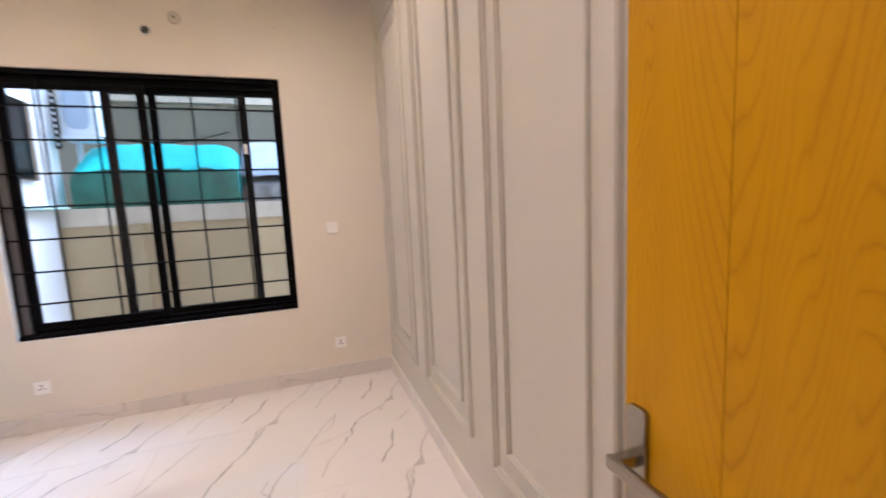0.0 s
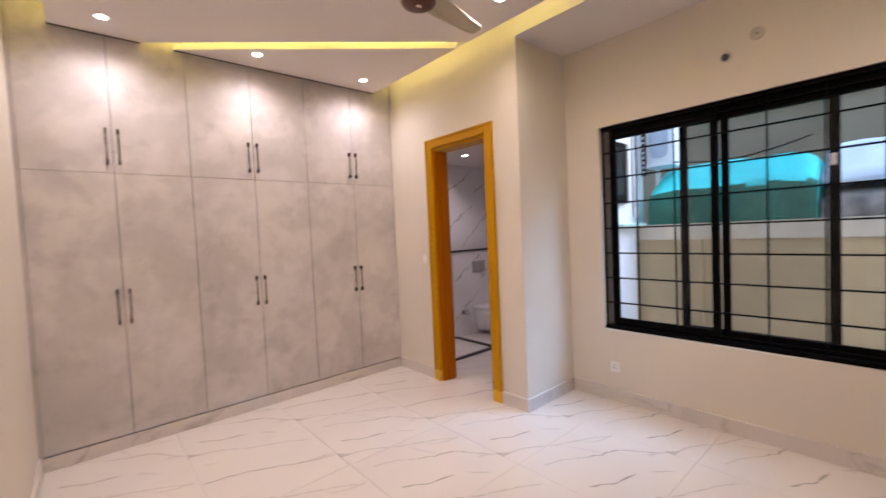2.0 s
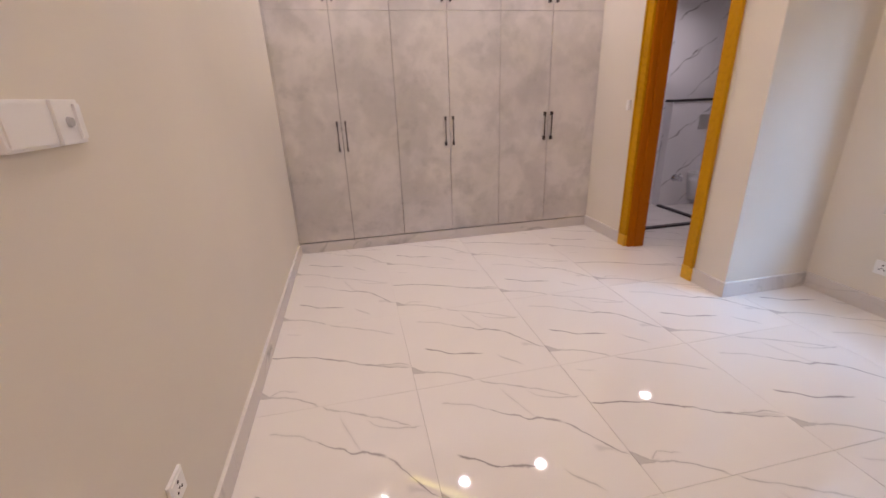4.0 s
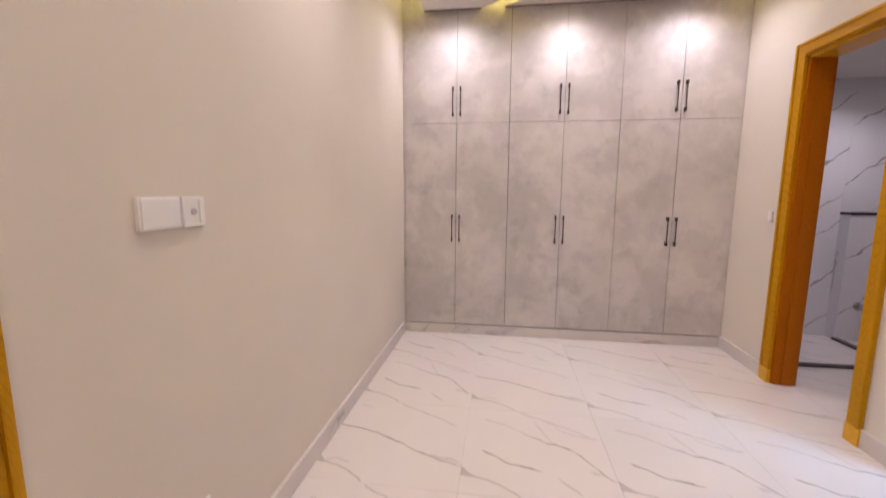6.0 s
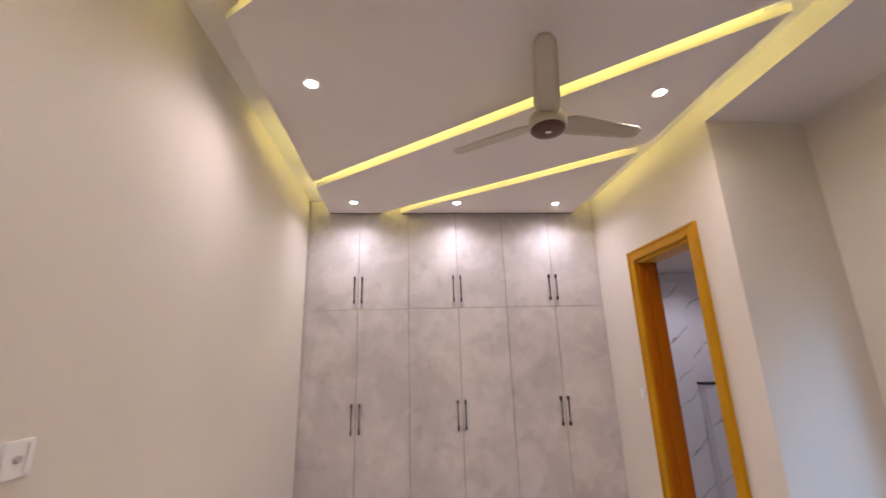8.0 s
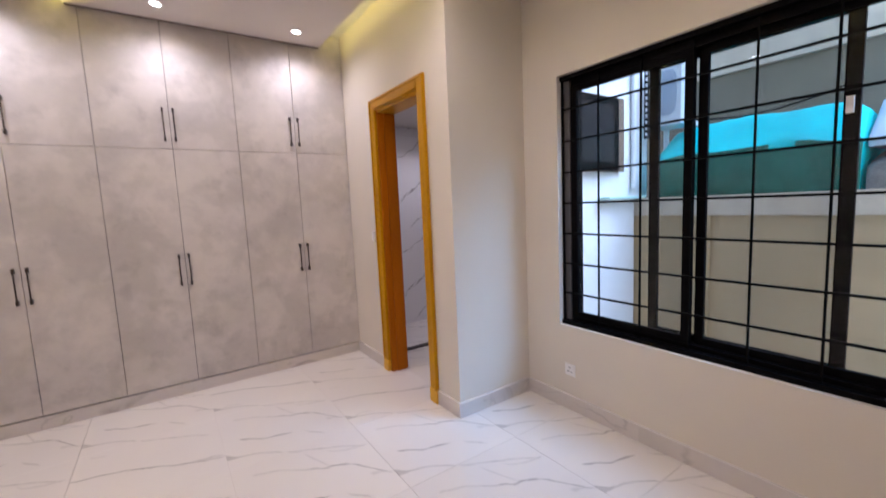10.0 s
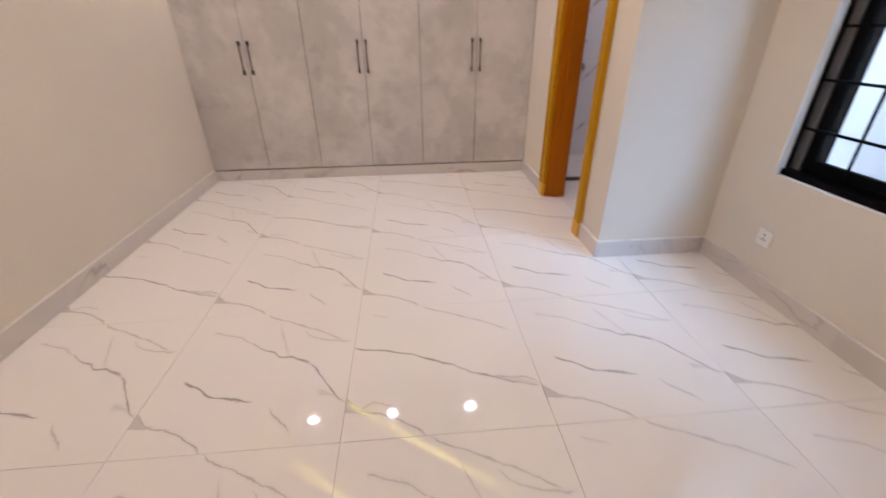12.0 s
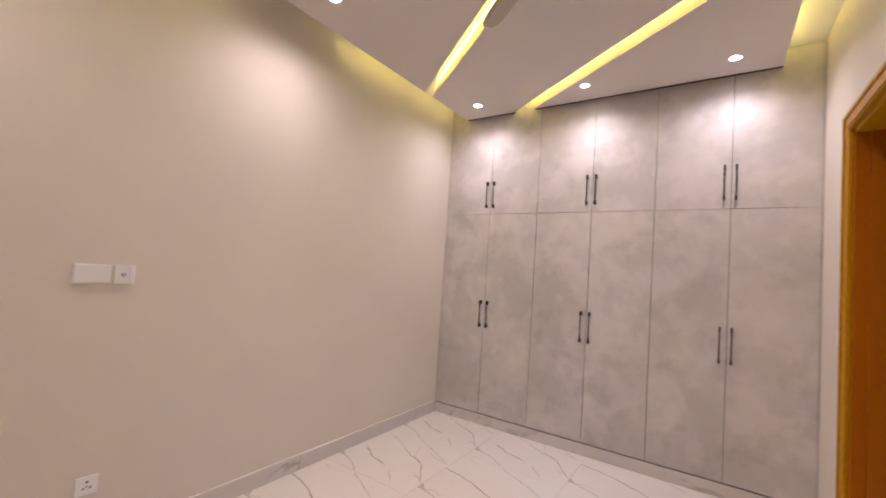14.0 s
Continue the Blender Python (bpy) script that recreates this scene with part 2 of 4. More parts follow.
    total = math_node(nt, "MULTIPLY", total, ink)
    cloud = nt.nodes.new("ShaderNodeMixRGB")
    nt.links.new(nz(3.0, 4.0, 40.0, True), cloud.inputs[0])
    cloud.inputs[1].default_value, cloud.inputs[2].default_value = (*shade, 1), (*light, 1)
    mix = nt.nodes.new("ShaderNodeMixRGB")
    nt.links.new(total, mix.inputs[0])
    nt.links.new(cloud.outputs[0], mix.inputs[1])
    mix.inputs[2].default_value = (0.235, 0.215, 0.215, 1)
    nt.links.new(mix.outputs[0], b.inputs["Base Color"])
    return m


def wood(name, base, dark, rough=0.35, axis="z", figure=0.85):
    m = bpy.data.materials.new(name)
    m.use_nodes = True
    nt = m.node_tree
    b = nt.nodes["Principled BSDF"]
    b.inputs["Roughness"].default_value = rough
    b.inputs["Specular IOR Level"].default_value = 0.16
    co = nt.nodes.new("ShaderNodeTexCoord")
    info = nt.nodes.new("ShaderNodeObjectInfo")
    mp = nt.nodes.new("ShaderNodeMapping")
    mp.inputs["Scale"].default_value = {"z": (1.9, 1.9, 0.26), "y": (1.9, 0.26, 1.9)}[axis]
    nt.links.new(co.outputs["Object"], mp.inputs["Vector"])
    add = nt.nodes.new("ShaderNodeVectorMath")
    add.operation = "ADD"
    nt.links.new(mp.outputs[0], add.inputs[0])
    nt.links.new(math_node(nt, "MULTIPLY", info.outputs["Random"], 13.0), add.inputs[1])
    big = nt.nodes.new("ShaderNodeTexNoise")
    big.inputs["Scale"].default_value, big.inputs["Detail"].default_value = 4.5, 2.5
    nt.links.new(add.outputs[0], big.inputs["Vector"])
    sp = nt.nodes.new("ShaderNodeSeparateXYZ")
    nt.links.new(co.outputs["Object"], sp.inputs[0])
    along = sp.outputs[2] if axis == "z" else sp.outputs[1]
    across = math_node(nt, "ADD", sp.outputs[0], sp.outputs[1] if axis == "z" else sp.outputs[2])
    u = math_node(nt, "ADD", across, math_node(nt, "MULTIPLY", math_node(nt, "SUBTRACT", big.outputs["Fac"], 0.5), 0.13))
    u = math_node(nt, "ADD", u, math_node(nt, "MULTIPLY", info.outputs["Random"], 0.3))
    d = math_node(nt, "PINGPONG", u, 0.175)
    arch = math_node(nt, "SUBTRACT", along, math_node(nt, "MULTIPLY", math_node(nt, "MULTIPLY", d, d), 26.0))
    arch = math_node(nt, "ADD", arch, math_node(nt, "MULTIPLY", big.outputs["Fac"], 0.45))
    rings = math_node(nt, "PINGPONG", math_node(nt, "MULTIPLY", arch, 31.0), 1.0)
    fine = nt.nodes.new("ShaderNodeTexNoise")
    fine.inputs["Scale"].default_value, fine.inputs["Detail"].default_value = 85.0, 6
    nt.links.new(add.outputs[0], fine.inputs["Vector"])
    wash = nt.nodes.new("ShaderNodeTexNoise")
    wash.inputs["Scale"].default_value, wash.inputs["Detail"].default_value = 9.0, 3
    nt.links.new(add.outputs[0], wash.inputs["Vector"])
    grain = math_node(nt, "MULTIPLY", math_node(nt, "POWER", rings, 5.0), math_node(nt, "MULTIPLY", wash.outputs["Fac"], figure))
    f = math_node(nt, "ADD", grain, math_node(nt, "MULTIPLY", fine.outputs["Fac"], 0.34))
    f = math_node(nt, "ADD", f, math_node(nt, "MULTIPLY", math_node(nt, "SUBTRACT", wash.outputs["Fac"], 0.5), 0.45), clamp=True)
    mix = nt.nodes.new("ShaderNodeMixRGB")
    nt.links.new(f, mix.inputs[0])
    mix.inputs[1].default_value, mix.inputs[2].default_value = (*base, 1), (*dark, 1)
    nt.links.new(mix.outputs[0], b.inputs["Base Color"])
    bp = nt.nodes.new("ShaderNodeBump")
    bp.inputs["Strength"].default_value, bp.inputs["Distance"].default_value = 0.12, 0.004
    nt.links.new(fine.outputs["Fac"], bp.inputs["Height"])
    nt.links.new(bp.outputs[0], b.inputs["Normal"])
    return m


def glow(name, color, strength):
    m = bpy.data.materials.new(name)
    m.use_nodes = True
    nt = m.node_tree
    nt.nodes.remove(nt.nodes["Principled BSDF"])
    e = nt.nodes.new("ShaderNodeEmission")
    e.inputs[0].default_value, e.inputs[1].default_value = (*color, 1), strength
    nt.links.new(e.outputs[0], nt.nodes["Material Output"].inputs[0])
    return m


def cloudy(name, light, dark, rough):
    """Grey cement-look laminate with trowelled clouds of several sizes."""
    m = bpy.data.materials.new(name)
    m.use_nodes = True
    nt = m.node_tree
    b = nt.nodes["Principled BSDF"]
    b.inputs["Specular IOR Level"].default_value = 0.3
    b.inputs["Roughness"].default_value = rough
    co = nt.nodes.new("ShaderNodeTexCoord")

    def nz(scale, detail, rough_, distortion, w):
        n = nt.nodes.new("ShaderNodeTexNoise")
        n.noise_dimensions = "4D"
        n.inputs["W"].default_value = w
        n.inputs["Scale"].default_value, n.inputs["Detail"].default_value = scale, detail
        n.inputs["Roughness"].default_value, n.inputs["Distortion"].default_value = rough_, distortion
        nt.links.new(co.outputs["Object"], n.inputs["Vector"])
        return n.outputs["Fac"]

    def level(v, lo, hi):
        r = nt.nodes.new("ShaderNodeMapRange")
        r.interpolation_type = "SMOOTHSTEP"
        r.inputs["From Min"].default_value, r.inputs["From Max"].default_value = lo, hi
        nt.links.new(v, r.inputs["Value"])
        return r.outputs[0]

    # broad clouds, patches with a firmer edge, fine trowel mottling and speckle
    broad = level(nz(1.5, 3, 0.5, 0.2, 0.0), 0.36, 0.62)
    patch = level(nz(3.4, 5, 0.55, 0.25, 4.0), 0.43, 0.60)
    blot = level(nz(5.6, 4, 0.55, 0.15, 8.0), 0.53, 0.68)
    mottle = nz(14.0, 6, 0.6, 0.0, 12.0)
    speck = nz(170.0, 3, 0.5, 0.0, 16.0)
    f = math_node(nt, "ADD", math_node(nt, "MULTIPLY", broad, 0.34), math_node(nt, "MULTIPLY", patch, 0.36))
    f = math_node(nt, "SUBTRACT", f, math_node(nt, "MULTIPLY", blot, 0.30))
    f = math_node(nt, "ADD", f, math_node(nt, "MULTIPLY", math_node(nt, "SUBTRACT", mottle, 0.5), 0.45))
    f = math_node(nt, "ADD", f, math_node(nt, "MULTIPLY", math_node(nt, "SUBTRACT", speck, 0.5), 0.12))
    f = math_node(nt, "ADD", f, 0.30, clamp=True)
    mix = nt.nodes.new("ShaderNodeMixRGB")
    nt.links.new(f, mix.inputs[0])
    mix.inputs[1].default_value, mix.inputs[2].default_value = (*dark, 1), (*light, 1)
    nt.links.new(mix.outputs[0], b.inputs["Base Color"])
    return m


def glass_mat(name, tint, rough=0.0):
    m = bpy.data.materials.new(name)
    m.use_nodes = True
    b = m.node_tree.nodes["Principled BSDF"]
    b.inputs["Base Color"].default_value = (*tint, 1)
    b.inputs["Transmission Weight"].default_value = 1.0
    b.inputs["Roughness"].default_value = rough
    b.inputs["IOR"].default_value = 1.25
    return m


def mesh_screen(name, color, open_part):
    m = bpy.data.materials.new(name)
    m.use_nodes = True
    nt = m.node_tree
    tr = nt.nodes.new("ShaderNodeBsdfTransparent")
    mx = nt.nodes.new("ShaderNodeMixShader")
    mx.inputs[0].default_value = open_part
    nt.nodes["Principled BSDF"].inputs["Base Color"].default_value = (*color, 1)
    nt.links.new(nt.nodes["Principled BSDF"].outputs[0], mx.inputs[1])
    nt.links.new(tr.outputs[0], mx.inputs[2])
    nt.links.new(mx.outputs[0], nt.nodes["Material Output"].inputs[0])
    return m


M_WALL = mat("cream_paint", (0.735, 0.675, 0.59), 0.62, var=0.025, scale=1.3, bump=0.06, bscale=220, spec=0.35)
M_GREY = mat("grey_panel_paint", (0.555, 0.522, 0.462), 0.5, var=0.03, scale=1.5, bump=0.05, bscale=200, spec=0.4)
M_CEIL = mat("ceiling_paint", (0.725, 0.68, 0.64), 0.7, var=0.02, scale=1.0, bump=0.04, bscale=150, spec=0.3)
M_SLAB = mat("slab_paint", (0.82, 0.79, 0.73), 0.8, var=0.03)
M_TILE = floor_print("floor_marble_forked", FLOOR_FORKED, (0.805, 0.768, 0.735), (0.755, 0.712, 0.68), 0.04)
M_TILE2 = floor_print("floor_marble_long", FLOOR_LONG, (0.805, 0.768, 0.735), (0.755, 0.712, 0.68), 0.04)
M_BTILE = slab_print("bath_tile", BATH_VEINS, (0.84, 0.83, 0.85), (0.79, 0.78, 0.80), 0.07)
M_SKIRT = marble("skirting_marble", (0.70, 0.65, 0.615), (0.28, 0.26, 0.25), 0.2, (0, 0, 0.6), (1.2, 1.2, 2.0), 0.02, 0.7, 0.2)
M_WSKIRT = mat("white_skirting", (0.74, 0.70, 0.67), 0.15, var=0.05, scale=4)
M_BATH = marble("bath_marble", (0.82, 0.81, 0.83), (0.30, 0.29, 0.30), 0.08, (0.0, radians(40), 0.0), (0.5, 1.0, 1.5), 0.014, 0.75, 0.12)
M_GROUT = mat("grout", (0.66, 0.62, 0.59), 0.8)
M_WOOD = wood("ash_wood", (0.57, 0.285, 0.004), (0.37, 0.150, 0.002))
M_WOOD_H = wood("ash_wood_head", (0.57, 0.285, 0.004), (0.37, 0.150, 0.002), axis="y")
# inner boards of the frames: the ash wood in a darker, redder colour
M_LINING = wood("ash_wood_redder", (0.47, 0.135, 0.002), (0.30, 0.072, 0.001), figure=0.4)
M_BLOCK = mat("plinth_block_wood", (0.74, 0.40, 0.015), 0.35, var=0.1, scale=20)
M_LAM = cloudy("cement_laminate", (0.70, 0.652, 0.622), (0.465, 0.435, 0.415), 0.52)
M_DARK = mat("dark_gap", (0.05, 0.045, 0.04), 0.7)
M_GAP_SHADE = mat("gap_shade_brown", (0.10, 0.065, 0.055), 0.6, var=0.1)
M_BRONZE = mat("dark_bronze", (0.075, 0.058, 0.052), 0.32, 0.85, var=0.15, scale=30)
M_BLACK = mat("black_aluminium", (0.0030, 0.0026, 0.0030), 0.45, 0.0, var=0.2, scale=8, spec=0.05)
M_IRON = mat("black_iron", (0.004, 0.0036, 0.0036), 0.5, 0.0, var=0.2, scale=20, spec=0.06)
M_STEEL = mat("satin_steel", (0.31, 0.275, 0.225), 0.27, 0.95, var=0.08, scale=25)
M_CHROME = mat("chrome", (0.62, 0.62, 0.65), 0.12, 1.0, var=0.03)
M_PLATE = mat("white_plastic", (0.87, 0.85, 0.83), 0.35, var=0.02)
M_PIN = mat("socket_hole", (0.06, 0.055, 0.05), 0.6)
M_FAN = mat("fan_cream", (0.47, 0.425, 0.33), 0.38, 0.15, var=0.04, scale=6)
M_FANB = mat("fan_brown", (0.085, 0.032, 0.02), 0.35, var=0.15, scale=12)
M_RING = mat("downlight_white", (0.85, 0.84, 0.82), 0.4)
M_LAMP = glow("downlight_glow", (1.0, 0.93, 0.92), 11.0)
M_LED = glow("yellow_led", (1.0, 0.87, 0.25), LED)
M_LED2 = glow("yellow_led_bright", (1.0, 0.86, 0.22), LED)
M_CER = mat("ceramic", (0.86, 0.86, 0.87), 0.08, var=0.01)
M_GRAN = mat("dark_granite", (0.05, 0.042, 0.045), 0.2, var=0.4, scale=90)
M_YEL = mat("yellow_rubber", (0.75, 0.42, 0.01), 0.5, var=0.1)
M_GLASS = glass_mat("window_glass", (0.97, 0.99, 0.99))
M_SCREEN = mesh_screen("fly_screen", (0.035, 0.032, 0.03), 0.86)
M_WHITEX = mat("white_render", (0.70, 0.705, 0.72), 0.85, var=0.06, scale=2, bump=0.2, bscale=60)
M_BEIGE = mat("beige_render", (0.46, 0.335, 0.195), 0.85, var=0.1, scale=2.5, bump=0.25, bscale=50)
M_COPE = mat("coping_render", (0.60, 0.50, 0.39), 0.85, var=0.12, scale=5)
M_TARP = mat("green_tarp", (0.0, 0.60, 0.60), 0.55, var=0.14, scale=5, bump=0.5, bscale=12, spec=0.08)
M_TARP_FRONT = mat("green_tarp_front", (0.008, 0.125, 0.090), 0.8, var=0.2, scale=4, bump=0.3, bscale=14)
M_SHEET = mat("pale_sheet", (0.50, 0.60, 0.72), 0.5, var=0.12, scale=4, bump=0.3, bscale=10)
M_JUNK = mat("grey_rubble_sack", (0.20, 0.19, 0.18), 0.9, var=0.4, scale=7, bump=0.5, bscale=25)
M_GREYX = mat("grey_concrete", (0.20, 0.172, 0.125), 0.9, var=0.12, scale=1.5, bump=0.2, bscale=30)
M_ACX = mat("ac_white", (0.62, 0.68, 0.72), 0.5, var=0.04)
M_ACD = mat("ac_grille", (0.33, 0.41, 0.50), 0.6)
M_DARKWIN = mat("dark_window", (0.018, 0.017, 0.018), 0.4, spec=0.1)
M_LEDGE = mat("pale_green_ledge", (0.42, 0.62, 0.56), 0.6, var=0.1)
M_TAN = mat("tan_frame", (0.15, 0.095, 0.062), 0.7, var=0.1)
M_EARTH = mat("alley_concrete", (0.30, 0.28, 0.26), 0.9, var=0.2, scale=2, bump=0.3, bscale=40)


# ---- builders ----
def add_box(bm, x0, x1, y0, y1, z0, z1, bevel=0.0):
    r = bmesh.ops.create_cube(bm, size=1)
    vs = r["verts"]
    for v in vs:
        v.co = Vector(((x0 + x1) / 2 + v.co.x * (x1 - x0), (y0 + y1) / 2 + v.co.y * (y1 - y0), (z0 + z1) / 2 + v.co.z * (z1 - z0)))
    if bevel:
        es = list({e for v in vs for e in v.link_edges})
        bmesh.ops.bevel(bm, geom=es, offset=bevel, segments=2, profile=0.7, affect="EDGES")
    return bm


def boxed(x0, x1, y0, y1, z0, z1, bevel=0.0):
    return add_box(bmesh.new(), x0, x1, y0, y1, z0, z1, bevel)


def many(boxes, bevel=0.0):
    bm = bmesh.new()
    for b in boxes:
        add_box(bm, *b, bevel=bevel)
    return bm


def add_cyl(bm, p0, p1, r0, r1=None, seg=20):
    p0, p1 = Vector(p0), Vector(p1)
    d = p1 - p0
    m = Matrix.Translation((p0 + p1) / 2) @ d.to_track_quat("Z", "Y").to_matrix().to_4x4()
    bmesh.ops.create_cone(bm, cap_ends=True, segments=seg, radius1=r0, radius2=r0 if r1 is None else r1, depth=d.length, matrix=m)
    return bm


def cyl(p0, p1, r0, r1=None, seg=20):
    return add_cyl(bmesh.new(), p0, p1, r0, r1, seg)


def lathe(profile, center, seg=32):
    """A turned body: profile of (radius, z) about a vertical axis."""
    bm = bmesh.new()
    rings = []
    for r, z in profile:
        rings.append([bm.verts.new((center[0] + r * math.cos(2 * math.pi * k / seg), center[1] + r * math.sin(2 * math.pi * k / seg), center[2] + z)) for k in range(seg)])
    for a, b in zip(rings, rings[1:]):
        for k in range(seg):
            bm.faces.new((a[k], a[(k + 1) % seg], b[(k + 1) % seg], b[k]))
    bm.faces.new(rings[0][::-1])
    bm.faces.new(rings[-1])
    bmesh.ops.recalc_face_normals(bm, faces=bm.faces)
    return bm


def prism(points, z0, z1):
    bm = bmesh.new()
    lo = [bm.verts.new((x, y, z0)) for x, y in points]
    hi = [bm.verts.new((x, y, z1)) for x, y in points]
    n = len(points)
    bm.faces.new(lo[::-1])
    bm.faces.new(hi)
    for k in range(n):
        bm.faces.new((lo[k], lo[(k + 1) % n], hi[(k + 1) % n], hi[k]))
    bmesh.ops.recalc_face_normals(bm, faces=bm.faces)
    return bm


def part(name, bm, material, parent=None, label="", smooth=False):
    me = bpy.data.meshes.new(name)
    bm.to_mesh(me)
    bm.free()
    me.materials.append(material)
    if smooth:
        for p in me.polygons:
            p.use_smooth = True
    ob = new(name, me)
    if parent:
        ob.parent = parent
    if label:
        ob["label"] = label
    return ob


def thing(name, at, label, category, group="", kind=""):
    e = new(name)
    e.location = at
    e.empty_display_size = 0.1
    return tagged(e, label, category, group, kind)


def structure(name, bm, material, label, category):
    return tagged(part(name, bm, material), label, category, kind="structure")


# plan
XL, XB, XW = 0.0, 3.013, 3.71          # left wall, bath wall, window wall
YS, YC, YF = 0.0, 2.773, 4.577         # panelled wall, return wall, wardrobe fronts
YN = 5.104                             # bath's far wall
WIN = (0.722, 2.456, 0.617, 2.358)       # window opening y0 y1 z0 z1
BD = (3.131, 3.858, 2.366)             # bath opening y0 y1 top
ED = (0.14, 1.119, 2.37)                # entrance opening y0 y1 top

# ---- structure ----
floor = structure("floor", many([(-1.7, 3.93, -0.2, 5.4, -0.12, -0.006), (3.93, 5.45, 2.94, 5.4, -0.12, -0.006)]), M_GROUT, "glossy white marble-look floor tiles with grey veins", "floor")
wall_left = structure("wall_left", many([(-0.22, 0, -0.2, ED[0], 0, Z_SLAB), (-0.22, 0, ED[1], 5.4, 0, Z_SLAB), (-0.22, 0, ED[0], ED[1], ED[2], Z_SLAB)]), M_WALL, "smooth cream painted wall beside the entrance", "wall")
wall_south = structure("wall_south", boxed(0, 3.93, -0.2, YS, 0, Z_SLAB), M_GREY, "grey painted wall with raised rectangular mouldings", "wall")
wall_window = structure("wall_window", many([(XW, XW + 0.22, YS, WIN[0], 0, Z_SLAB), (XW, XW + 0.22, WIN[1], YC, 0, Z_SLAB), (XW, XW + 0.22, WIN[0], WIN[1], 0, WIN[2]), (XW, XW + 0.22, WIN[0], WIN[1], WIN[3], Z_SLAB)]), M_WALL, "cream painted wall round the window", "wall")
wall_return = structure("wall_return", many([(XB, XW, YC, YC + 0.15, 0, Z_SLAB), (XW, 3.93, YC, YC + 0.29, 0, Z_SLAB)]), M_WALL, "cream painted return wall beside the window", "wall")
wall_bath = structure("wall_bath", many([(XB, XB + 0.16, YC + 0.15, BD[0], 0, Z_SLAB), (XB, XB + 0.16, BD[1], 5.4, 0, Z_SLAB), (XB, XB + 0.16, BD[0], BD[1], BD[2], Z_SLAB)]), M_WALL, "cream painted wall with the bathroom doorway", "wall")
wall_north = structure("wall_north", boxed(0, XB, 5.2, 5.4, 0, Z_SLAB), M_WALL, "plain cream wall behind the wardrobe", "wall")
slab = structure("upper_ceiling", many([(-1.7, XB + 0.16, -0.2, 5.4, Z_SLAB, 3.4), (XB + 0.16, 3.93, -0.2, YC + 0.29, Z_SLAB, 3.4)]), M_SLAB, "plain white slab above the dropped ceiling", "ceiling")
hall = structure("wall_hall", many([(-1.7, -1.6, -0.2, 5.4, 0, Z_SLAB), (-1.6, -0.22, -0.2, -0.1, 0, Z_SLAB), (-1.6, -0.22, 2.4, 2.5, 0, Z_SLAB)]), M_WALL, "plain cream walls of the hall outside", "wall")

# dropped ceiling: panels cut by three slanting slots, open channels along both sides
SX0, SX1, SY1 = 0.215, 2.782, 4.530
SLOT_AT = ((1.93, 2.06), (3.775, 3.900), (4.91, 5.055))
SLOT_RUN = (-0.70, -0.785, -0.72)


def slot_y(x, k):
    """Edges of the slanting slots: (south edge, north edge) of slot k at x."""
    a = SLOT_AT[k]
    s = SLOT_RUN[k]
    return a[0] + s * (x - SX0), a[1] + s * (x - SX0)


def x_at(y, k, side):
    a = SLOT_AT[k][side]
    s = SLOT_RUN[k]
    return SX0 + (y - a) / s


TH = 0.045
panels = [
    [(SX0, YS), (SX1, YS), (SX1, slot_y(SX1, 0)[0]), (SX0, slot_y(SX0, 0)[0])],
    [(SX0, slot_y(SX0, 0)[1]), (SX1, slot_y(SX1, 0)[1]), (SX1, slot_y(SX1, 1)[0]), (SX0, slot_y(SX0, 1)[0])],
    [(SX0, slot_y(SX0, 1)[1]), (SX1, slot_y(SX1, 1)[1]), (SX1, slot_y(SX1, 2)[0]), (x_at(SY1, 2, 0), SY1), (SX0, SY1)],
    [(SX1, slot_y(SX1, 2)[1]), (SX1, SY1), (x_at(SY1, 2, 1), SY1)],
]
cbm = bmesh.new()
for pts in panels:
    t = prism(pts, Z_PANEL, Z_PANEL + TH)
    tmp = bpy.data.meshes.new("tmp")
    t.to_mesh(tmp)
    t.free()
    cbm.from_mesh(tmp)
    bpy.data.meshes.remove(tmp)
add_box(cbm, XB, XW, YS, YC, Z_PANEL, Z_PANEL + TH)
add_box(cbm, XB, XB + 0.02, YS, YC, Z_PANEL + TH, Z_SLAB)
ceiling = structure("ceiling", cbm, M_CEIL, "dropped white ceiling with slanting lit slots", "ceiling")


def led(x0, y0, x1, y1, material, z=Z_PANEL + TH + 0.012, w=0.010):
    d = Vector((x1 - x0, y1 - y0, 0)).normalized()
    n = Vector((-d.y, d.x, 0)) * w
    pts = [(x0 + n.x, y0 + n.y), (x0 - n.x, y0 - n.y), (x1 - n.x, y1 - n.y), (x1 + n.x, y1 + n.y)]
    ob = part("led_strip", prism(pts, z - 0.010, z), material)
    return tagged(ob, "warm yellow led strip hidden in a ceiling slot", "light strip", "ceiling led strips")


def upstand(x0, y0, x1, y1):
    d = Vector((x1 - x0, y1 - y0, 0)).normalized()
    n = Vector((-d.y, d.x, 0)) * 0.006
    pts = [(x0 + n.x, y0 + n.y), (x0 - n.x, y0 - n.y), (x1 - n.x, y1 - n.y), (x1 + n.x, y1 + n.y)]
    return prism(pts, Z_PANEL + TH, Z_SLAB)


